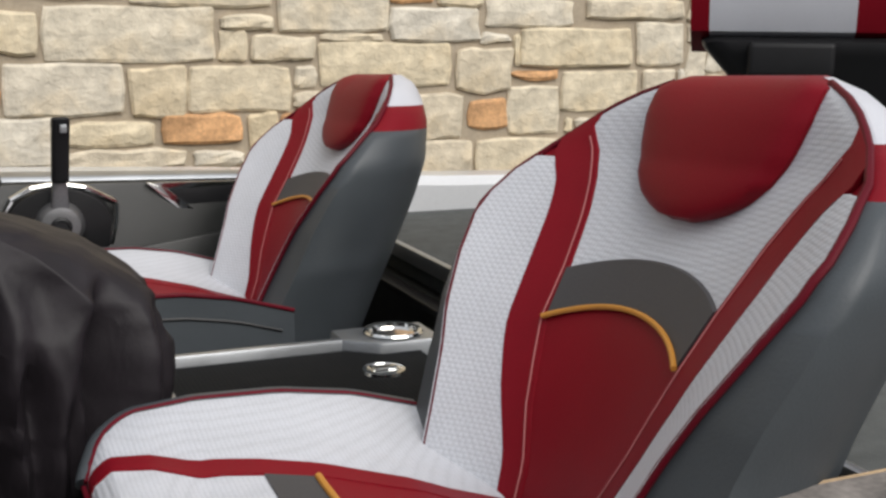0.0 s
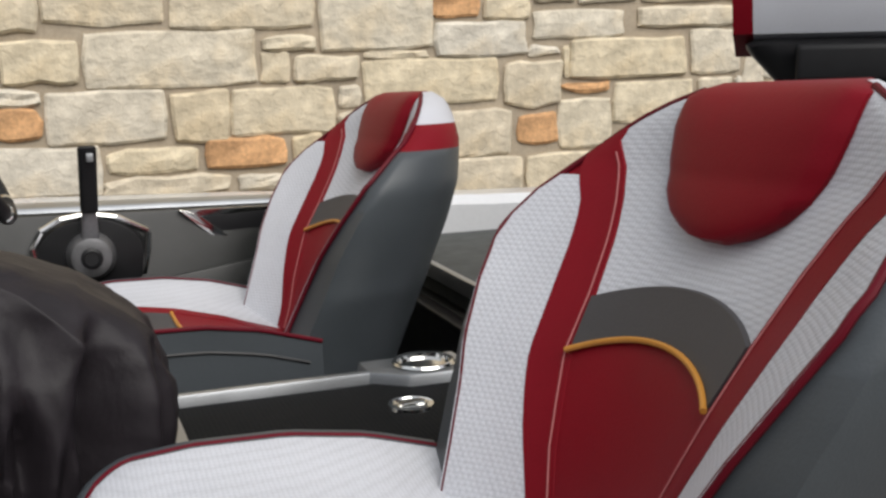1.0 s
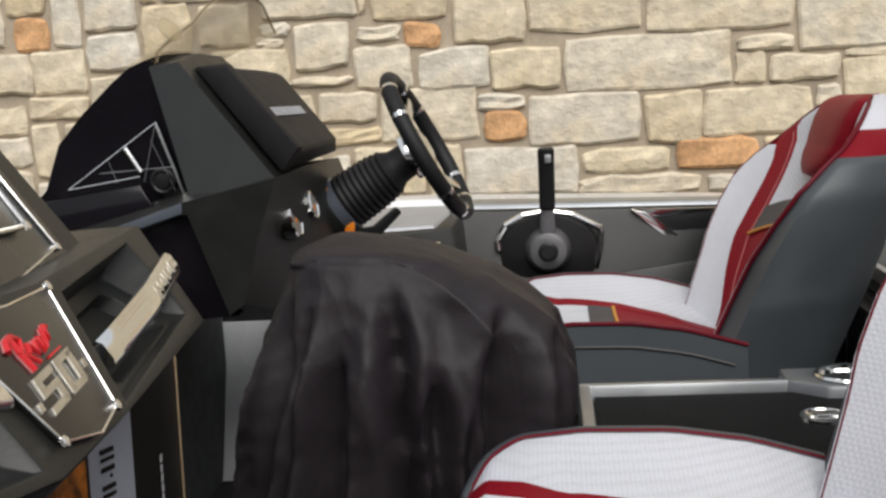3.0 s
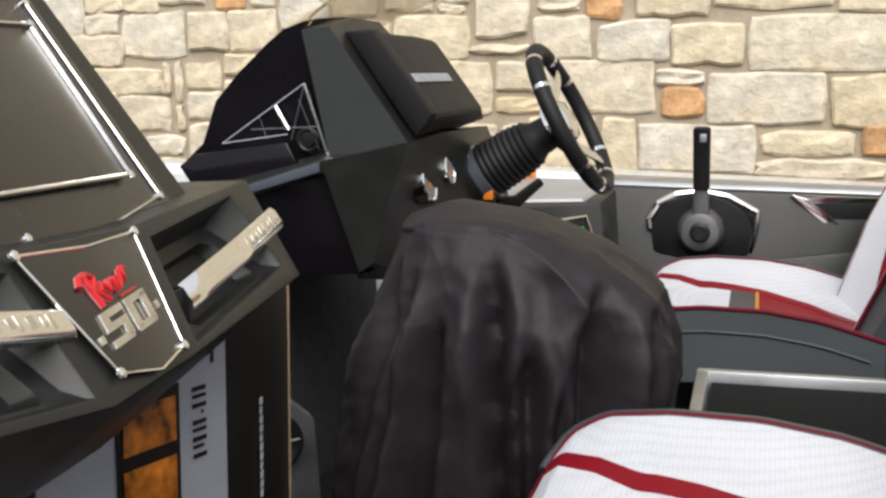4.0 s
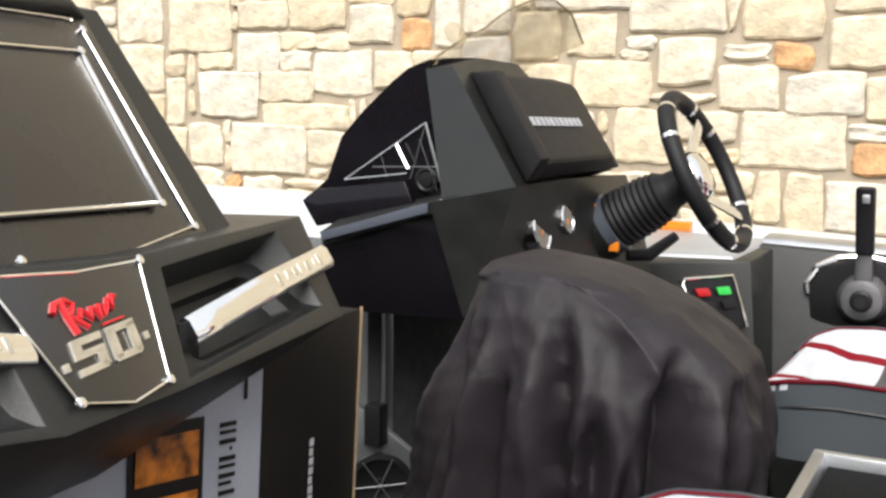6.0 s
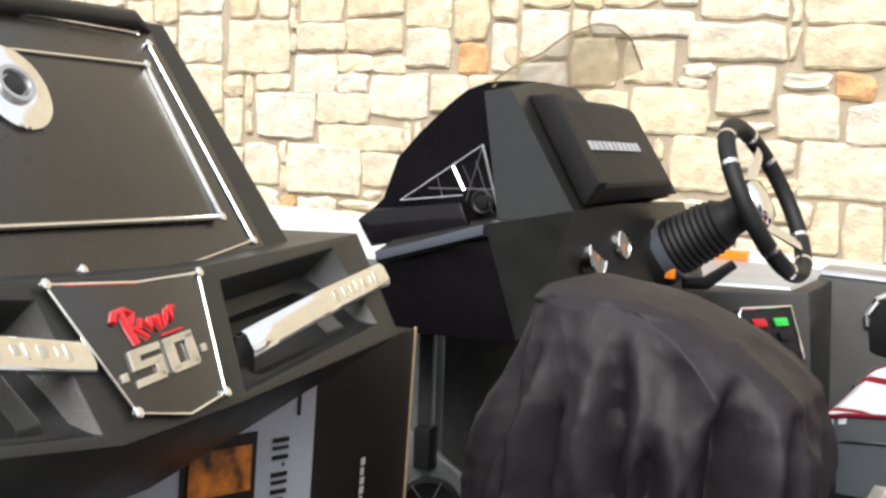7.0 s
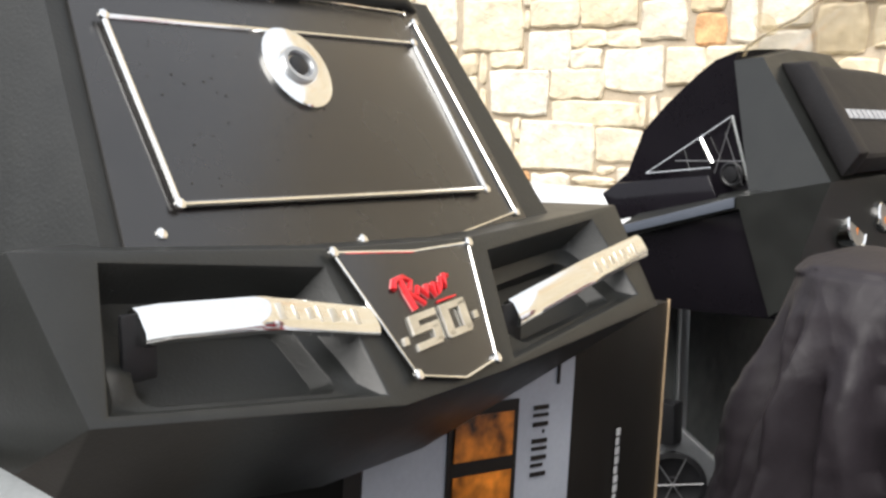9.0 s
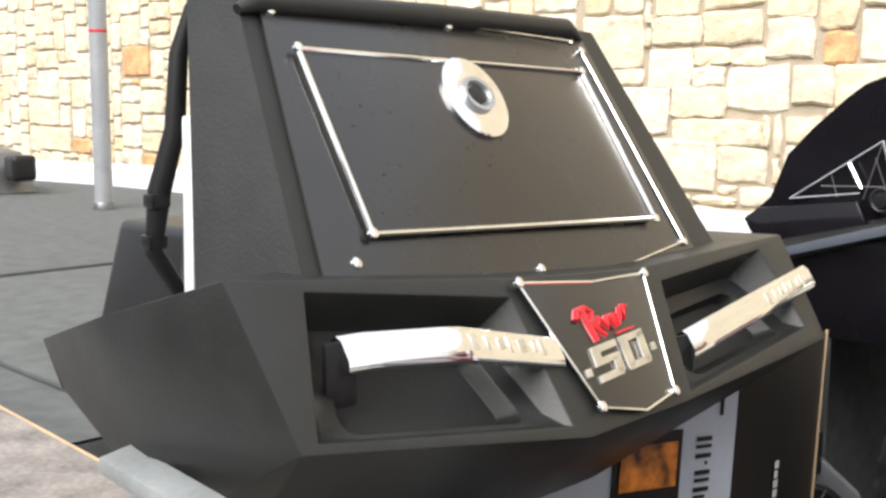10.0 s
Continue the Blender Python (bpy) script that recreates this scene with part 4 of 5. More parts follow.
# ---- driver's console ----
dc = thing("driver_console", "charcoal and gloss black driver console with a hood", "boat console", at=(-0.5, 2.15, 0.94))
YP, YS = 1.872, 2.50
prof = ((-0.50, 1.600), (-0.555, 1.800), (-0.551, 1.816), (-0.585, 1.804), (-0.612, 1.784), (-0.662, 1.740), (-0.702, 1.698), (-0.728, 1.632), (-0.760, 1.604), (-0.72, 1.560))
part("hood", loft([[(x - dx * (x < -0.56), y, z + dz * (z > 1.65)) for x, z in prof] for y, dx, dz in ((YP, 0.0, 0.0), (YP + 0.06, 0.004, 0.004), (2.04, 0.008, 0.006), (2.13, 0.004, 0.002), (2.18, 0.0, -0.02))]), GEL_GLOSS, dc, "gloss black hood", angle=50)
part("housing", bevel(loft([[(-0.556, YP, 1.803), (-0.512, YP, 1.808), (-0.358, 1.756, 1.648), (-0.49, 1.800, 1.618)],
                            [(-0.560, 2.00, 1.818), (-0.520, 2.00, 1.820), (-0.358, 2.00, 1.648), (-0.50, 2.00, 1.60)],
                            [(-0.560, 2.13, 1.814), (-0.520, 2.13, 1.814), (-0.358, 2.13, 1.648), (-0.50, 2.13, 1.60)],
                            [(-0.560, 2.18, 1.795), (-0.520, 2.18, 1.790), (-0.365, 2.18, 1.642), (-0.50, 2.18, 1.60)]]), 0.006, 3), GEL, dc, "charcoal textured instrument face")
part("ledge", bevel(loft([[(-0.665, 1.752, 1.566), (-0.482, 1.752, 1.621), (-0.356, 1.752, 1.648), (-0.390, 1.758, 1.56), (-0.415, 1.765, 1.475), (-0.438, 1.765, 1.460), (-0.482, 1.754, 1.604), (-0.66, 1.756, 1.548)],
                          [(-0.70, 1.90, 1.58), (-0.482, 1.90, 1.635), (-0.350, 1.90, 1.648), (-0.34, 1.90, 1.56), (-0.34, 1.90, 1.42), (-0.49, 1.90, 1.42), (-0.482, 1.90, 1.58), (-0.66, 1.90, 1.548)],
                          [(-0.70, 2.22, 1.58), (-0.482, 2.22, 1.625), (-0.355, 2.22, 1.632), (-0.335, 2.24, 1.56), (-0.31, 2.34, 1.35), (-0.49, 2.34, 1.35), (-0.482, 2.24, 1.57), (-0.66, 2.22, 1.548)]]), 0.005, 3), GEL, dc, "charcoal ledge and knee panel")
part("lower_panel", hexa([(-0.70, 1.80, 1.44), (-0.43, 1.772, 1.455), (-0.43, 2.40, 1.44), (-0.70, 2.40, 1.44)],
                         [(-0.67, 1.765, 1.556), (-0.475, 1.765, 1.604), (-0.475, 2.40, 1.60), (-0.67, 2.40, 1.55)], 0.004), GEL_GLOSS, dc, "gloss black lower panel")
part("lower_dash", box((-0.74, 1.95, 0.94), (-0.70, 2.60, 1.45), 0.004), CARPET, dc, "grey carpeted footwell")
part("dash_rib", box((-0.70, 1.99, 0.94), (-0.69, 2.02, 1.45), 0.004), SATIN, dc, "grey upright rib")
part("louvre", join(slab([(-0.727, 1.85, 1.560), (-0.557, 1.85, 1.604), (-0.577, 1.858, 1.638), (-0.733, 1.858, 1.617), (-0.754, 1.85, 1.600)], 0.012, 0.003)), GEL_GLOSS, dc, "purplish gloss black visor")
tp = [Vector((-0.690, 1.862, 1.633)), Vector((-0.552, 1.866, 1.724)), Vector((-0.516, 1.862, 1.616))]
part("vent_trim", join(tube([tp[0], tp[1]], 0.0011, 6), tube([tp[1], tp[2]], 0.003, 8), tube([tp[2], (-0.575, 1.860, 1.606)], 0.0011, 6),
                       tube([(-0.598, 1.860, 1.690), (-0.578, 1.860, 1.655)], 0.0034, 6), tube([(-0.625, 1.862, 1.672), (-0.615, 1.862, 1.640)], 0.001, 6),
                       tube([tp[0], (-0.58, 1.860, 1.648)], 0.0012, 6)), CHROME, dc, "chrome triangular vent trim")
part("vent_knob", lathe([(0.019, 0), (0.0185, 0.003), (0.016, 0.004), (0.012, 0.002), (0.011, 0.006), (0.004, 0.007)], (-0.548, 1.864, 1.640), (0, -1, 0), 20), BLACK, dc, "black swivel knob")

# grey slab stands in for the sky reflected in the ledge's gloss
part("ledge_sky_sheen", slab([(-0.660, 1.7495, 1.554), (-0.486, 1.7495, 1.606), (-0.486, 1.7495, 1.620), (-0.660, 1.7495, 1.567)], 0.003, 0.001), COLLAR, dc, "grey strip painted as sky sheen along the ledge")
for bar_a, bar_b in ((tp[1], (-0.575, 1.861, 1.640)), ((-0.640, 1.861, 1.655), (-0.53, 1.861, 1.660)), ((-0.56, 1.861, 1.70), (-0.53, 1.861, 1.625))):
    part("vent_bar", tube([bar_a, bar_b], 0.0008, 6), BLACK_METAL, dc, "thin dark metal bar")

# instrument cluster
for y, z, r in ((1.838, 1.580, 0.030), (1.900, 1.590, 0.022)):
    ax, o = Vector((1, 0.0, 0.22)).normalized(), Vector((table(y, ((1.80, -0.366), (1.90, -0.343))), y, z))
    g = part("gauge", lathe([(r, -0.012), (r, 0.005), (r * 0.92, 0.007), (r * 0.84, 0.004)], o, ax, 28), CHROME, dc, "chrome ringed gauge")
    part("dial", lathe([(r * 0.83, 0.002), (r * 0.83, 0.0050)], o, ax, 28), DIAL, g, "pale dial face")
    part("needle", tube([o + ax * 0.006, o + ax * 0.006 + Vector((0.0, -0.003, -r * 0.65))], 0.0012, 6), LENS, g, "orange needle")

# display with its fabric cover
disp = thing("display_cover", "black soft cover over a fish finder display", "display cover", at=(-0.42, 2.06, 1.64))
nd = Vector((0.70, -0.05, 0.70))
quad = [Vector((-0.352, 1.775, 1.652)), Vector((-0.345, 2.165, 1.645)), Vector((-0.490, 2.225, 1.790)), Vector((-0.502, 1.905, 1.800))]
front = [Vector((-0.328, 1.785, 1.678)), Vector((-0.322, 2.060, 1.672)), Vector((-0.433, 2.163, 1.783)), Vector((-0.448, 1.905, 1.798))]
part("cover", hexa(quad, [lerp(p, sum(front, Vector()) / 4, 0.03) for p in front], 0.010, 3), PAD, disp, "black padded nylon cover", angle=30)
part("edge_flap", hexa([quad[0], bilinear(quad, 0.10, 0.0), bilinear(quad, 0.10, 1.0), quad[3]],
                       [front[0] + nd * 0.012 - Vector((0, 0.035, 0)), front[0] + nd * 0.012, front[3] + nd * 0.006, front[3] + nd * 0.006 - Vector((0, 0.035, 0))], 0.006, 2), PAD, disp)
quad = front
for k in range(11):
    u = 0.06 + 0.064 * k
    c = bilinear(quad, u + 0.02, 0.44) + nd * 0.0015
    r_ = (quad[1] - quad[0]).normalized() * 0.0066
    v_ = (quad[3] - quad[0]).normalized() * 0.010
    part("print_bar", slab([c - r_ - v_, c + r_ - v_, c + r_ + v_, c - r_ + v_], 0.001, 0), PRINT_GREY, disp, "pale grey printed bar")

# smoked windscreen
screen = thing("windscreen", "smoked acrylic wrap-around windscreen on the driver console", "windscreen", at=(-0.6, 2.1, 1.80))
fr, bk = [], []
for i in range(9):
    v = i / 8
    a_, b_ = [], []
    for j in range(21):
        u = j / 20
        y = lerp(1.890, 2.30, u)
        bow = math.sin(math.pi * u) ** 0.6
        hgt = 0.116 * table(u, ((0, 0.10), (0.25, 0.42), (0.5, 0.74), (0.72, 0.97), (0.86, 1.0), (0.95, 0.85), (1, 0.45)))
        x = -0.588 - 0.04 * bow + v * 0.12 * table(u, ((0, 0.3), (0.3, 0.8), (1, 1.0)))
        z = 1.800 + 0.012 * bow + hgt * v ** 0.8
        a_.append((x, y, z))
        b_.append((x + 0.004, y, z - 0.002))
    fr.append(a_)
    bk.append(b_)
ws = part("screen", sheet(fr, bk), SMOKE, screen)
ws.visible_shadow = False
part("screen_edge", tube(fr[-1], 0.0022, 8), SMOKE_EDGE, screen, "polished acrylic edge")
part("mount_disc", lathe([(0.020, 0), (0.020, 0.004), (0.015, 0.005)], (-0.545, 1.945, 1.855), (0.75, -0.35, 0.5), 20), SMOKE, screen, "round suction disc")

# steering wheel
wheel = thing("steering_wheel", "black padded steering wheel with chrome spokes on a ribbed column", "steering wheel", at=(-0.2, 2.08, 1.65))
WC = Vector((-0.183, 2.070, 1.656))
WN = Vector((0.888, 0.0, 0.46)).normalized()
WU = Vector((-0.46, 0, 0.888)).normalized()
WR = Vector((0, 1, 0))
R = 0.120
wpt = lambda a, r=R, o=0.0: WC + r * (math.cos(a) * WU + math.sin(a) * WR) + o * WN
part("rim", tube([wpt(a) for a in np.linspace(0, 2 * math.pi, 49)], 0.0130, 14, caps=False), RUBBER, wheel, "black padded rim")
for a in (0.55, 1.05, 2.2, 2.7, -0.55, -1.05, -2.2, -2.7):
    part("chrome_band", tube([wpt(a - 0.03), wpt(a + 0.03)], 0.0138, 14), CHROME, wheel, "chrome band")
for a in (0.8, 2.45, -0.8, -2.45):
    part("spoke", hexa([wpt(a - 0.28, 0.035, -0.03), wpt(a + 0.28, 0.035, -0.03), wpt(a + 0.1, R - 0.008, 0), wpt(a - 0.1, R - 0.008, 0)],
                       [wpt(a - 0.28, 0.045, -0.022), wpt(a + 0.28, 0.045, -0.022), wpt(a + 0.1, R - 0.008, 0.006), wpt(a - 0.1, R - 0.008, 0.006)], 0.002), CHROME, wheel, "chrome spoke")
part("hub", lathe([(0.040, -0.035), (0.040, -0.012), (0.030, 0.0), (0.012, 0.004)], WC, WN, 32), CHROME, wheel, "chrome hub")
CB = Vector((-0.335, 2.065, 1.562))
ribs = []
for k in range(31):
    t = k / 30
    ribs.append((table(t, ((0, 0.042), (0.2, 0.044), (0.55, 0.041), (0.72, 0.036), (0.8, 0.029), (1, 0.027))) + (0.0026 if k % 2 and t < 0.75 else 0.0), lerp(0.0, (WC - CB).length - 0.03, t)))
part("bellows", lathe(ribs, CB, WC - CB, 28), RUBBER, wheel, "ribbed rubber boot")
part("column_base", lathe([(0.050, -0.05), (0.050, 0.002), (0.045, 0.004)], CB, WC - CB, 28), GEL, wheel)
part("tilt_ring", lathe([(0.049, 0.0), (0.049, 0.018), (0.042, 0.019)], CB, WC - CB, 28), COLLAR, wheel, "grey collar")
for s_ in (1, -1):
    c = CB + 0.049 * Vector((-0.41 * s_, -0.70, 0.57 * s_)) + 0.006 * (WC - CB).normalized()
    part("marker", box(c - Vector((0.008, 0.004, 0.008)), c + Vector((0.008, 0.004, 0.008)), 0.002), LENS, wheel, "orange marker")
part("lever", tube([CB + Vector((0.02, 0.05, -0.05)), CB + Vector((0.05, 0.07, -0.05)), CB + Vector((0.085, 0.10, -0.02))], [0.010, 0.011, 0.008], 10), BLACK, wheel)

# switch panel on the shelf in front of the throttle
sw = thing("switch_panel", "black rocker switch panel with red and green rockers", "switch panel", at=(-0.24, 2.38, 1.40))
sq = [Vector((-0.238, 2.332, 1.352)), Vector((-0.185, 2.40, 1.352)), Vector((-0.215, 2.40, 1.442)), Vector((-0.29, 2.32, 1.440))]
sn = (sq[1] - sq[0]).cross(sq[3] - sq[0]).normalized()
part("plinth", hexa([(-0.42, 2.36, 0.95), (-0.12, 2.36, 0.95), (-0.12, 2.60, 0.95), (-0.42, 2.60, 0.95)],
                    [(-0.42, 2.345, 1.462), (-0.185, 2.44, 1.468), (-0.17, 2.62, 1.476), (-0.42, 2.62, 1.468)], 0.006), GEL, sw)
part("shelf_top", hexa([(-0.56, 2.40, 1.462), (-0.215, 2.44, 1.466), (-0.185, 2.66, 1.474), (-0.56, 2.69, 1.474)], [(-0.56, 2.405, 1.470), (-0.22, 2.445, 1.474), (-0.19, 2.66, 1.482), (-0.56, 2.69, 1.482)], 0.003), SHELF, sw, "pale silver grey shelf")
part("plate", slab([bilinear(sq, u, v) + sn * 0.006 for u, v in ((0, 0), (1, 0), (1, 1), (0, 1))], 0.005, 0.002), BLACK, sw)
part("plate_trim", tube([bilinear(sq, u, v) + sn * 0.012 for u, v in ((1, 0), (1, 1), (0.1, 1), (0, 0.9), (0, 0))], 0.003, 8), CHROME, sw, "chrome trim")
for u, v, m_, nm in ((0.30, 0.72, RED_PAINT, "red rocker"), (0.72, 0.72, GREEN, "green rocker"), (0.3, 0.45, BLACK, "black rocker"), (0.72, 0.45, BLACK, "black rocker")):
    part("rocker", slab([bilinear(sq, u + du, v + dv) + sn * 0.011 for du, dv in ((-0.13, -0.08), (0.13, -0.08), (0.13, 0.08), (-0.13, 0.08))], 0.006, 0.002), m_, sw, nm)
lamp = part("side_marker", box((-0.45, 2.680, 1.480), (-0.36, 2.704, 1.500), 0.003), LENS)
tagged(lamp, "amber side marker lens on the white gunwale", "marker light")

# ---- speaker panel low beside the driver ----
spk = thing("speaker_panel", "brushed silver footwell panel with a round speaker", "speaker", at=(-0.66, 1.96, 0.94))
part("panel", hexa([(-0.72, 1.92, 0.94), (-0.60, 1.99, 0.94), (-0.62, 2.02, 0.94), (-0.74, 1.95, 0.94)], [(-0.72, 1.92, 1.27), (-0.61, 1.99, 1.15), (-0.63, 2.02, 1.15), (-0.74, 1.95, 1.27)], 0.004), SATIN, spk)
part("speaker", lathe([(0.055, 0), (0.055, 0.008), (0.046, 0.010), (0.040, 0.004), (0.012, 0.001), (0.010, 0.006)], (-0.672, 1.945, 1.12), (0.5, -0.86, 0), 28), BLACK, spk, "black speaker cone")
part("speaker_grille", join(*[tube([Vector((-0.667, 1.936, 1.12)) + 0.05 * Vector((0.86 * math.cos(a), 0.5 * math.cos(a), math.sin(a))), Vector((-0.667, 1.936, 1.12)) - 0.05 * Vector((0.86 * math.cos(a), 0.5 * math.cos(a), math.sin(a)))], 0.0012, 6) for a in (0.1, 1.15, 2.2)]), BLACK_METAL, spk)
part("socket", box((-0.69, 1.92, 1.19), (-0.66, 1.95, 1.26), 0.004), BLACK, spk)

# ---- black fabric cover ----
drape = thing("draped_cover", "loose black nylon cover with folds draped over a pedestal", "fabric cover", at=(-0.18, 1.5, 0.94))


LEFT = ((0.94, -0.395), (1.20, -0.385), (1.32, -0.372), (1.42, -0.350), (1.49, -0.318), (1.53, -0.302), (1.58, -0.282), (1.603, -0.262))
RIGHT = ((0.94, 0.03), (1.30, 0.024), (1.40, 0.028), (1.45, 0.026), (1.50, 0.012), (1.53, -0.022), (1.555, -0.058), (1.575, -0.105), (1.590, -0.15), (1.600, -0.17))
DEEP = ((0.94, 0.135), (1.35, 0.128), (1.48, 0.118), (1.55, 0.10), (1.58, 0.085), (1.600, 0.055))


# folds on the side towards the port gunwale: x, drift, top, width, depth
VALLEYS = ((-0.165, 0.05, 1.575, 0.013, 0.040), (-0.222, -0.12, 1.505, 0.015, 0.044), (-0.122, 0.02, 1.490, 0.012, 0.036), (-0.040, -0.05, 1.545, 0.019, 0.044),
           (0.006, 0.05, 1.525, 0.011, 0.024), (-0.276, -0.16, 1.590, 0.011, 0.034), (-0.250, -0.16, 1.560, 0.008, 0.018), (-0.085, -0.02, 1.440, 0.012, 0.022))


def drape_rings():
    rings = []
    for i in range(110):
        t = i / 109
        z = lerp(1.603, 0.94, t ** 1.6)
        x0, x1, b0 = table(z, LEFT), table(z, RIGHT), table(z, DEEP)
        crown_f = min(1.0, max(0.02, (1.6035 - z) / 0.014)) ** 0.5
        cx, a0, b0 = (x0 + x1) / 2, (x1 - x0) / 2 * crown_f, b0 * crown_f
        grow = min(1.0, (1.600 - z) / 0.12)
        ring = []
        for k in range(360):
            a = 2 * math.pi * k / 360
            c, s_ = math.cos(a), math.sin(a)
            x = a0 * math.copysign(abs(c) ** 0.62, c)
            y = b0 * math.copysign(abs(s_) ** 0.7, s_)
            X = cx + x
            n1 = noise.noise((c * 2.2 + 4, s_ * 2.2, z * 1.5))
            n2 = noise.noise((X * 8, y * 10 + 9, z * 2.0))
            n3 = noise.noise((X * 26 + 2, y * 26, z * 9.0))
            low = min(1.0, max(0.0, (1.57 - z) / 0.12))
            valley = 0.0
            for vx, slope, vz, wide, deep in VALLEYS:
                on = min(1.0, max(0.0, (vz - z) / 0.07))
                d = (cx + x - vx - slope * (vz - z)) / (wide * (0.6 + 0.5 * on))
                if abs(d) < 4 and s_ < 0.2:
                    valley += deep * on * on * (3 - 2 * on) * (math.exp(-d * d) - 0.35 * math.exp(-((d - 1.7) ** 2)) - 0.30 * math.exp(-((d + 1.8) ** 2)))
            # the turned-over hem runs down across the top of the front
            brim = table(X, ((-0.30, 1.572), (-0.25, 1.584), (-0.16, 1.582), (-0.08, 1.562), (-0.03, 1.542), (0.02, 1.51)))
            brim += 0.010 * noise.noise((X * 16, 3.0, 1.0))
            hem = 0.011 * min(1.0, max(0.0, (z - brim) / 0.004)) * (s_ < 0.3) * min(1.0, max(0.0, (-0.01 - X) / 0.05))
            fold = (0.050 * (0.30 - abs(n1)) + 0.036 * low * (0.3 - min(abs(n2), 0.34)) + 0.008 * low * (0.25 - min(abs(n3), 0.3)) - valley - 0.010) * grow + hem
            crease = 0.005 * noise.noise((X * 20, y * 20, z * 16)) + 0.004 * (0.3 - abs(noise.noise((X * 34 + 5, y * 34, z * 30))))
            k_ = 1 + (fold * (0.35 + 0.65 * abs(s_)) + crease) / 0.15
            ring.append((cx + x * k_, 1.528 + y * k_, z + 0.006 * noise.noise((x * 14, y * 14, 1.0)) * (1 - grow)))
        rings.append(ring)
    return rings


cloth = drape_rings()
part("top_panel", loft(cloth[:76]), FABRIC, drape, "creased black nylon", angle=80)
part("skirt", loft(cloth[75:]), FABRIC, drape, "hanging black nylon folds", angle=80)

# ---- chair on the rear deck ----
chair = thing("deck_chair", "maroon and pale grey folding fishing chair on a post", "fishing chair", at=(0.93, 1.70, 1.36))
def chair_slice(x0, x1):
    """A slice of the padded back, rounded below and above."""
    pr = [(1.70, 1.80), (1.68, 1.86), (1.70, 2.05), (1.76, 2.12), (1.98, 2.12), (2.05, 2.05), (2.07, 1.86), (2.04, 1.79), (1.95, 1.765), (1.78, 1.768)]
    return loft([[(x + 0.05 * (1.83 - z) * (z < 1.83), y, z) for y, z in pr] for x in (x0, x1)])


for x0, x1, m_, lb in ((0.925, 0.952, RED, "maroon vinyl edge"), (0.952, 1.155, WHITE_VINYL, "pale grey vinyl"), (1.155, 1.215, RED, "maroon vinyl stripe"), (1.215, 1.52, GREY, "slate grey vinyl")):
    part("backrest_panel", chair_slice(x0, x1), m_, chair, lb)
part("post", tube([(1.3, 1.9, 1.36), (1.3, 1.9, 1.70)], 0.03, 14), SATIN, chair)
part("seat_pan", hexa([(1.08, 1.76, 1.625), (1.50, 1.74, 1.625), (1.50, 2.06, 1.625), (1.08, 2.06, 1.625)], [(0.932, 1.685, 1.792), (1.52, 1.685, 1.792), (1.52, 2.06, 1.792), (0.932, 2.06, 1.792)], 0.03, 4), BLACK, chair, "black plastic seat pan")
part("hinge_recess", box((1.01, 1.676, 1.735), (1.13, 1.70, 1.785), 0.008, 3), RUBBER, chair, "black hinge recess")

chair.rotation_euler = (0, 0, radians(-36))
chair.location += Vector((-0.10, 0, -0.022))
cable = thing("cable_bundle", "black cable bundle hanging beside the passenger console", "cable", at=(-0.66, 0.77, 1.40))
part("cable", tube([(-0.645, 0.800, 1.86), (-0.65, 0.790, 1.82), (-0.65, 0.785, 1.76), (-0.66, 0.775, 1.71), (-0.66, 0.768, 1.66), (-0.66, 0.82, 1.58), (-0.655, 0.88, 1.53)], [0.005, 0.008, 0.009, 0.010, 0.008, 0.006, 0.006], 10), RUBBER, cable)
part("clip", box((-0.666, 0.762, 1.696), (-0.650, 0.780, 1.708), 0.003), BLACK, cable)
part("plug", box((-0.670, 0.760, 1.662), (-0.653, 0.778, 1.674), 0.003), BLACK, cable)
cooler = thing("storage_bin", "dark grey plastic bin on the fore deck", "storage bin", at=(-1.15, 1.1, 1.40))
part("bin", hexa([(-1.28, 1.02, 1.40), (-1.06, 1.02, 1.40), (-1.06, 1.22, 1.40), (-1.28, 1.22, 1.40)], [(-1.25, 1.06, 1.615), (-1.08, 1.06, 1.615), (-1.08, 1.20, 1.615), (-1.25, 1.20, 1.615)], 0.012, 3), BLACK, cooler)

# ---- pole and other things on the fore deck ----
pole = thing("pole", "grey metal pole standing on the fore deck", "pole", at=(-3.25, 2.06, 1.40))
part("tube", tube([(-3.25, 2.100, 1.40), (-3.25, 2.100, 2.75)], 0.029, 18), SHELF, pole)
part("foot", lathe([(0.034, 0), (0.034, 0.02), (0.031, 0.024)], (-3.25, 2.100, 1.40), (0, 0, 1), 18), BLACK_METAL, pole)
part("red_band", lathe([(0.0292, 0), (0.0298, 0.002), (0.0298, 0.007), (0.0292, 0.009)], (-3.25, 2.100, 1.965), (0, 0, 1), 18), RED_PAINT, pole)
pedal = thing("foot_pedal", "grey trolling motor foot pedal on the deck", "foot pedal", at=(-4.0, 2.05, 1.40))
part("base", hexa([(-4.3, 1.95, 1.402), (-3.95, 1.95, 1.402), (-3.95, 2.2, 1.402), (-4.3, 2.2, 1.402)], [(-4.3, 1.97, 1.575), (-4.02, 1.97, 1.55), (-4.02, 2.18, 1.55), (-4.3, 2.18, 1.575)], 0.006), BLACK_METAL, pedal)
part("knob", box((-3.96, 2.08, 1.45), (-3.87, 2.17, 1.545), 0.02, 3), BLACK, pedal)
# ---- limestone blocks ----
rng = random.Random(7)
UX, UZ = 0.02, 0.02


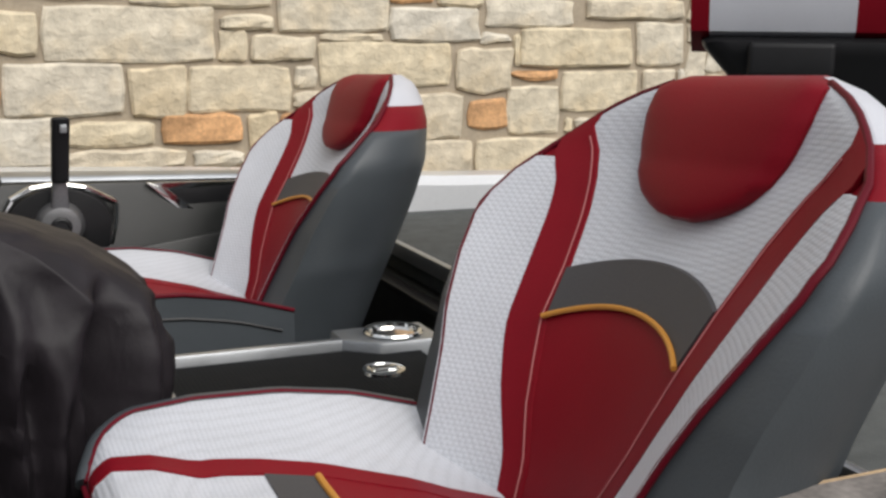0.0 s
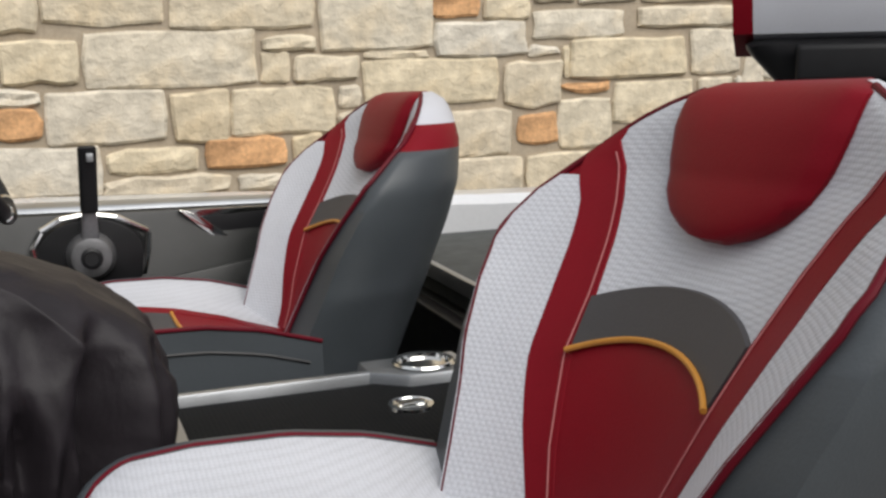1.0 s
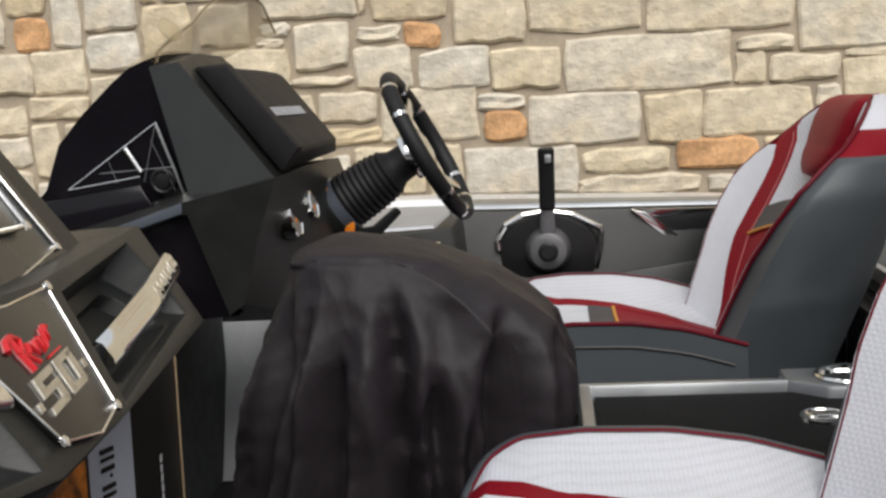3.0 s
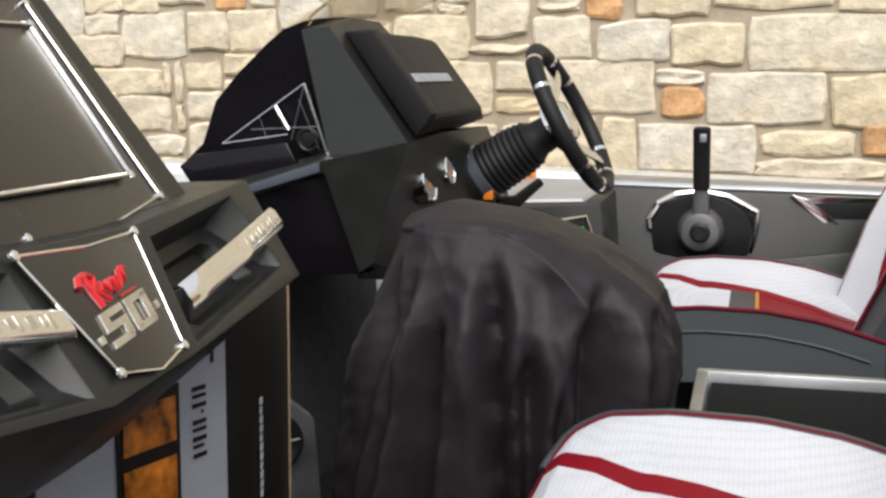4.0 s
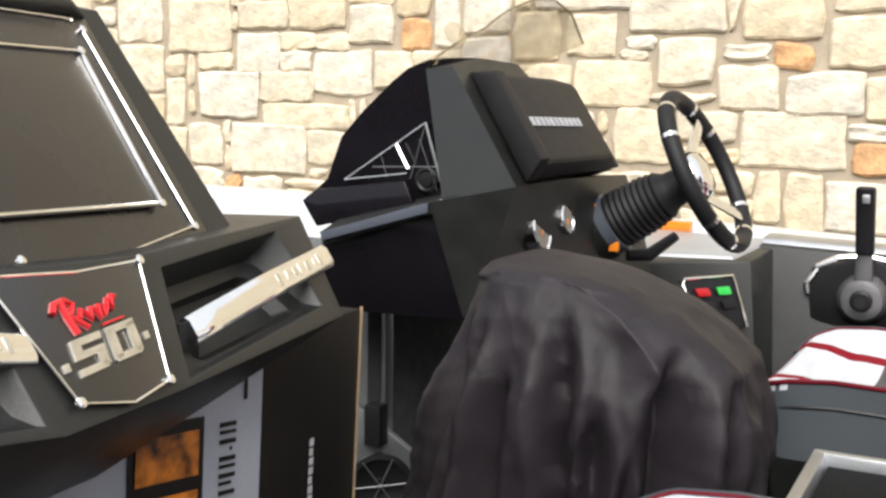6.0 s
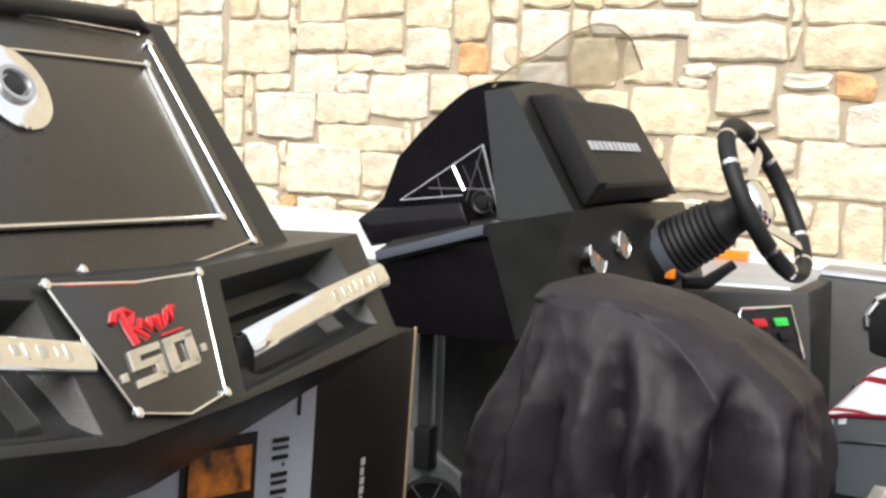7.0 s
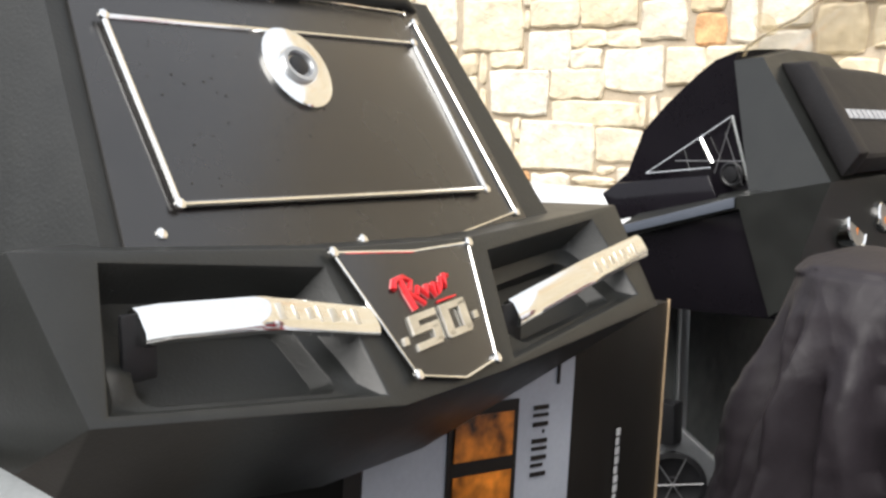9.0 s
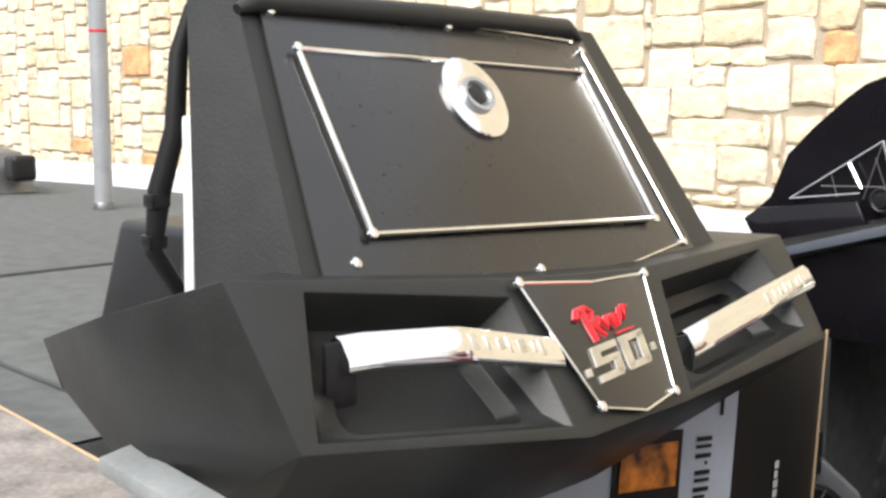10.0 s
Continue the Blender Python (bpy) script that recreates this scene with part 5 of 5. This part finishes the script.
def block_mesh(w, h, deep, seed):
    """One rough-hewn block with rounded, uneven edges; its back is at y = 0."""
    lip = 0.009
    us = [0.0, lip / w] + [k / 4 for k in (1, 2, 3)] + [1 - lip / w, 1.0]
    vs = [0.0, lip / h, 0.5, 1 - lip / h, 1.0]
    nx, nz = len(us) - 1, len(vs) - 1
    verts, faces = [], []
    for v in vs:
        for u in us:
            corner = abs(2 * u - 1) ** 6 * abs(2 * v - 1) ** 6
            x = (u - 0.5) * (w - 0.012 * corner) + 0.013 * noise.noise((v * 3.0 + seed * 3.1, u * 2, seed * 2.0))
            z = (v - 0.5) * (h - 0.010 * corner) + 0.012 * noise.noise((u * w * 14 + seed * 5.7, v, seed * 3.0))
            rim_pt = u in (0.0, 1.0) or v in (0.0, 1.0)
            verts.append((x, -(deep * 0.55 if rim_pt else deep + 0.007 * noise.noise((u * 3 + seed * 7.3, v * 3 + seed * 1.7, seed))), z))
    for i in range(nz):
        for j in range(nx):
            a = i * (nx + 1) + j
            faces.append((a, a + 1, a + nx + 2, a + nx + 1))
    rim = list(range(nx + 1)) + [i * (nx + 1) + nx for i in range(1, nz + 1)] + [nz * (nx + 1) + j for j in range(nx - 1, -1, -1)] + [i * (nx + 1) for i in range(nz - 1, 0, -1)]
    base = len(verts)
    for r in rim:
        verts.append((verts[r][0], 0.004, verts[r][2]))
    for k in range(len(rim)):
        n = (k + 1) % len(rim)
        faces.append((rim[k], base + k, base + n, rim[n]))
    return verts, faces


def fill_wall(x0, x1, z0, z1, fixed):
    """Random coursed rubble: fixed blocks first, then the gaps."""
    nx, nz = int(round((x1 - x0) / UX)), int(round((z1 - z0) / UZ))
    taken = np.zeros((nz, nx), bool)
    blocks = []
    for a, b, c, d, kind in fixed:
        blocks.append((a, b, c, d, kind))
        i0, i1 = int(round((c - z0) / UZ)), int(round((d - z0) / UZ))
        j0, j1 = int(round((a - x0) / UX)), int(round((b - x0) / UX))
        taken[max(i0, 0):i1, max(j0, 0):j1] = True
    for i in range(nz):
        for j in range(nx):
            if taken[i, j]:
                continue
            room = 0
            while j + room < nx and not taken[i, j + room] and room < 22:
                room += 1
            h = rng.choice((4, 5, 6, 7, 8, 8, 9)) if room > 4 else rng.choice((3, 4, 5))
            w = min(room, rng.choice((7, 9, 11, 13, 16, 19)) if h > 4 else rng.choice((5, 8, 11)))
            if room - w < 4:
                w = room
            tall = 0
            while tall < h and i + tall < nz and not taken[i + tall, j:j + w].any():
                tall += 1
            above = 0
            while above < 3 and i + tall + above < nz and not taken[i + tall + above, j:j + w].any():
                above += 1
            if above and i + tall + above < nz and taken[i + tall + above, j:j + w].all():
                tall += above
            taken[i:i + tall, j:j + w] = True
            if w < 2 or tall < 2:
                continue
            kind = 1 if rng.random() < 0.035 and tall < 8 and w < 12 else 0
            blocks.append((x0 + j * UX, x0 + (j + w) * UX, z0 + i * UZ, z0 + (i + tall) * UZ, kind))
    return blocks


# blocks that stand out, by bay of the wall: x from, x to, z from, z to, and 1 where rust-coloured
BAY_A = [
    (-6.59, -6.36, 1.38, 1.48, 1), (-5.95, -5.65, 1.85, 2.03, 1), (-2.56, -2.27, 1.86, 2.06, 0),
    (-2.43, -2.16, 1.63, 1.81, 0), (-2.43, -2.27, 1.80, 1.87, 0), (-2.29, -1.96, 1.44, 1.63, 0),
    (-2.26, -2.07, 1.79, 1.94, 0), (-2.25, -2.03, 1.94, 2.05, 0), (-2.16, -1.93, 1.69, 1.81, 0),
    (-2.15, -1.79, 1.60, 1.70, 0), (-2.08, -1.92, 1.87, 1.94, 0), (-1.97, -1.77, 1.48, 1.61, 0),
    (-1.94, -1.70, 1.72, 1.88, 0), (-1.93, -1.79, 1.87, 1.94, 0), (-1.80, -1.62, 1.89, 2.03, 0),
    (-1.70, -1.55, 1.74, 1.88, 0), (-1.60, -1.48, 1.87, 1.98, 1), (-1.14, -0.81, 1.99, 2.08, 0),
]
BAY_B = [
    (-1.03, -0.86, 1.85, 1.99, 0), (-1.00, -0.75, 1.70, 1.85, 0), (-0.87, -0.68, 1.54, 1.71, 0),
    (-0.84, -0.74, 1.87, 1.92, 0), (-0.83, -0.54, 1.92, 2.04, 0), (-0.74, -0.56, 1.77, 1.92, 0),
    (-0.68, -0.49, 1.61, 1.71, 0), (-0.56, -0.38, 1.70, 1.84, 0), (-0.55, -0.41, 1.84, 1.90, 0),
    (-0.50, -0.27, 1.90, 2.03, 0), (-0.50, -0.27, 2.02, 2.12, 0), (-0.49, -0.19, 1.54, 1.71, 0),
    (-0.41, -0.29, 1.82, 1.90, 1), (-0.37, -0.15, 1.69, 1.82, 0), (-0.26, -0.04, 1.82, 1.97, 0),
    (-0.25, -0.04, 1.97, 2.08, 0), (-0.25, 0.10, 1.37, 1.52, 0), (-0.20, -0.05, 1.62, 1.68, 0),
]
BAY_C = [
    (-0.18, -0.05, 1.53, 1.63, 1), (-0.16, 0.06, 1.68, 1.81, 0), (-0.05, 0.29, 1.51, 1.67, 0),
    (-0.04, 0.30, 1.84, 2.03, 0), (0.06, 0.55, 1.66, 1.83, 0), (0.09, 0.46, 1.35, 1.42, 0),
    (0.10, 0.37, 1.42, 1.50, 0), (0.29, 0.47, 1.50, 1.66, 0), (0.30, 0.73, 1.82, 1.95, 0),
    (0.30, 0.73, 1.95, 2.07, 0), (0.38, 0.63, 1.42, 1.52, 1), (0.46, 0.78, 1.51, 1.66, 0),
    (0.47, 0.63, 1.35, 1.41, 0), (0.55, 0.65, 1.66, 1.76, 0), (0.56, 0.73, 1.75, 1.81, 0),
    (0.65, 0.86, 1.66, 1.75, 0), (0.73, 1.10, 1.75, 2.03, 0), (0.86, 1.31, 1.58, 1.73, 0),
]
BAY_D = [
    (1.07, 1.39, 1.29, 1.42, 0), (1.09, 1.25, 1.84, 1.93, 1), (1.09, 1.41, 1.72, 1.84, 0),
    (1.13, 1.35, 1.41, 1.57, 0), (1.25, 1.42, 1.83, 1.91, 0), (1.32, 1.53, 1.56, 1.71, 0),
    (1.36, 1.51, 1.44, 1.55, 1), (1.39, 1.75, 1.28, 1.42, 0), (1.42, 1.75, 1.77, 1.87, 0),
    (1.50, 1.71, 1.42, 1.59, 0), (1.55, 1.98, 1.64, 1.78, 0), (1.70, 2.01, 1.49, 1.64, 0),
    (1.79, 2.19, 1.80, 1.88, 0), (1.99, 2.19, 1.64, 1.80, 0), (2.20, 2.29, 1.55, 1.72, 0),
]
FIXED = BAY_A + BAY_B + BAY_C + BAY_D
blocks = fill_wall(-14.0, 6.0, 0.0, 4.58, FIXED)
rest_v, rest_f, made = [], [], 0
JOINT = 0.011
for n, (a, b, c, d, kind) in enumerate(blocks):
    v, f = block_mesh(b - a - JOINT, d - c - JOINT, 0.009 + 0.009 * rng.random(), n * 0.37)
    cx, cz = (a + b) / 2, (c + d) / 2
    near = -2.6 < cx < 2.2 and 1.2 < cz < 2.3
    if (near and made < 300) or kind:
        me = bpy.data.meshes.new("stone_block")
        me.from_pydata(v, [], f)
        me.materials.append(STONE_ORANGE if kind else STONE)
        ob = new("stone_block", me)
        ob.location, ob.parent = (cx, WALL_Y, cz), wall
        made += 1
    else:
        o = len(rest_v)
        rest_v += [(x + cx, y + WALL_Y, z + cz) for x, y, z in v]
        rest_f += [tuple(i + o for i in q) for q in f]
me = bpy.data.meshes.new("stone_blocks")
me.from_pydata(rest_v, [], rest_f)
me.materials.append(STONE)
rest = new("stone_blocks", me)
rest.parent = wall
tagged(rest, kind="stuff")
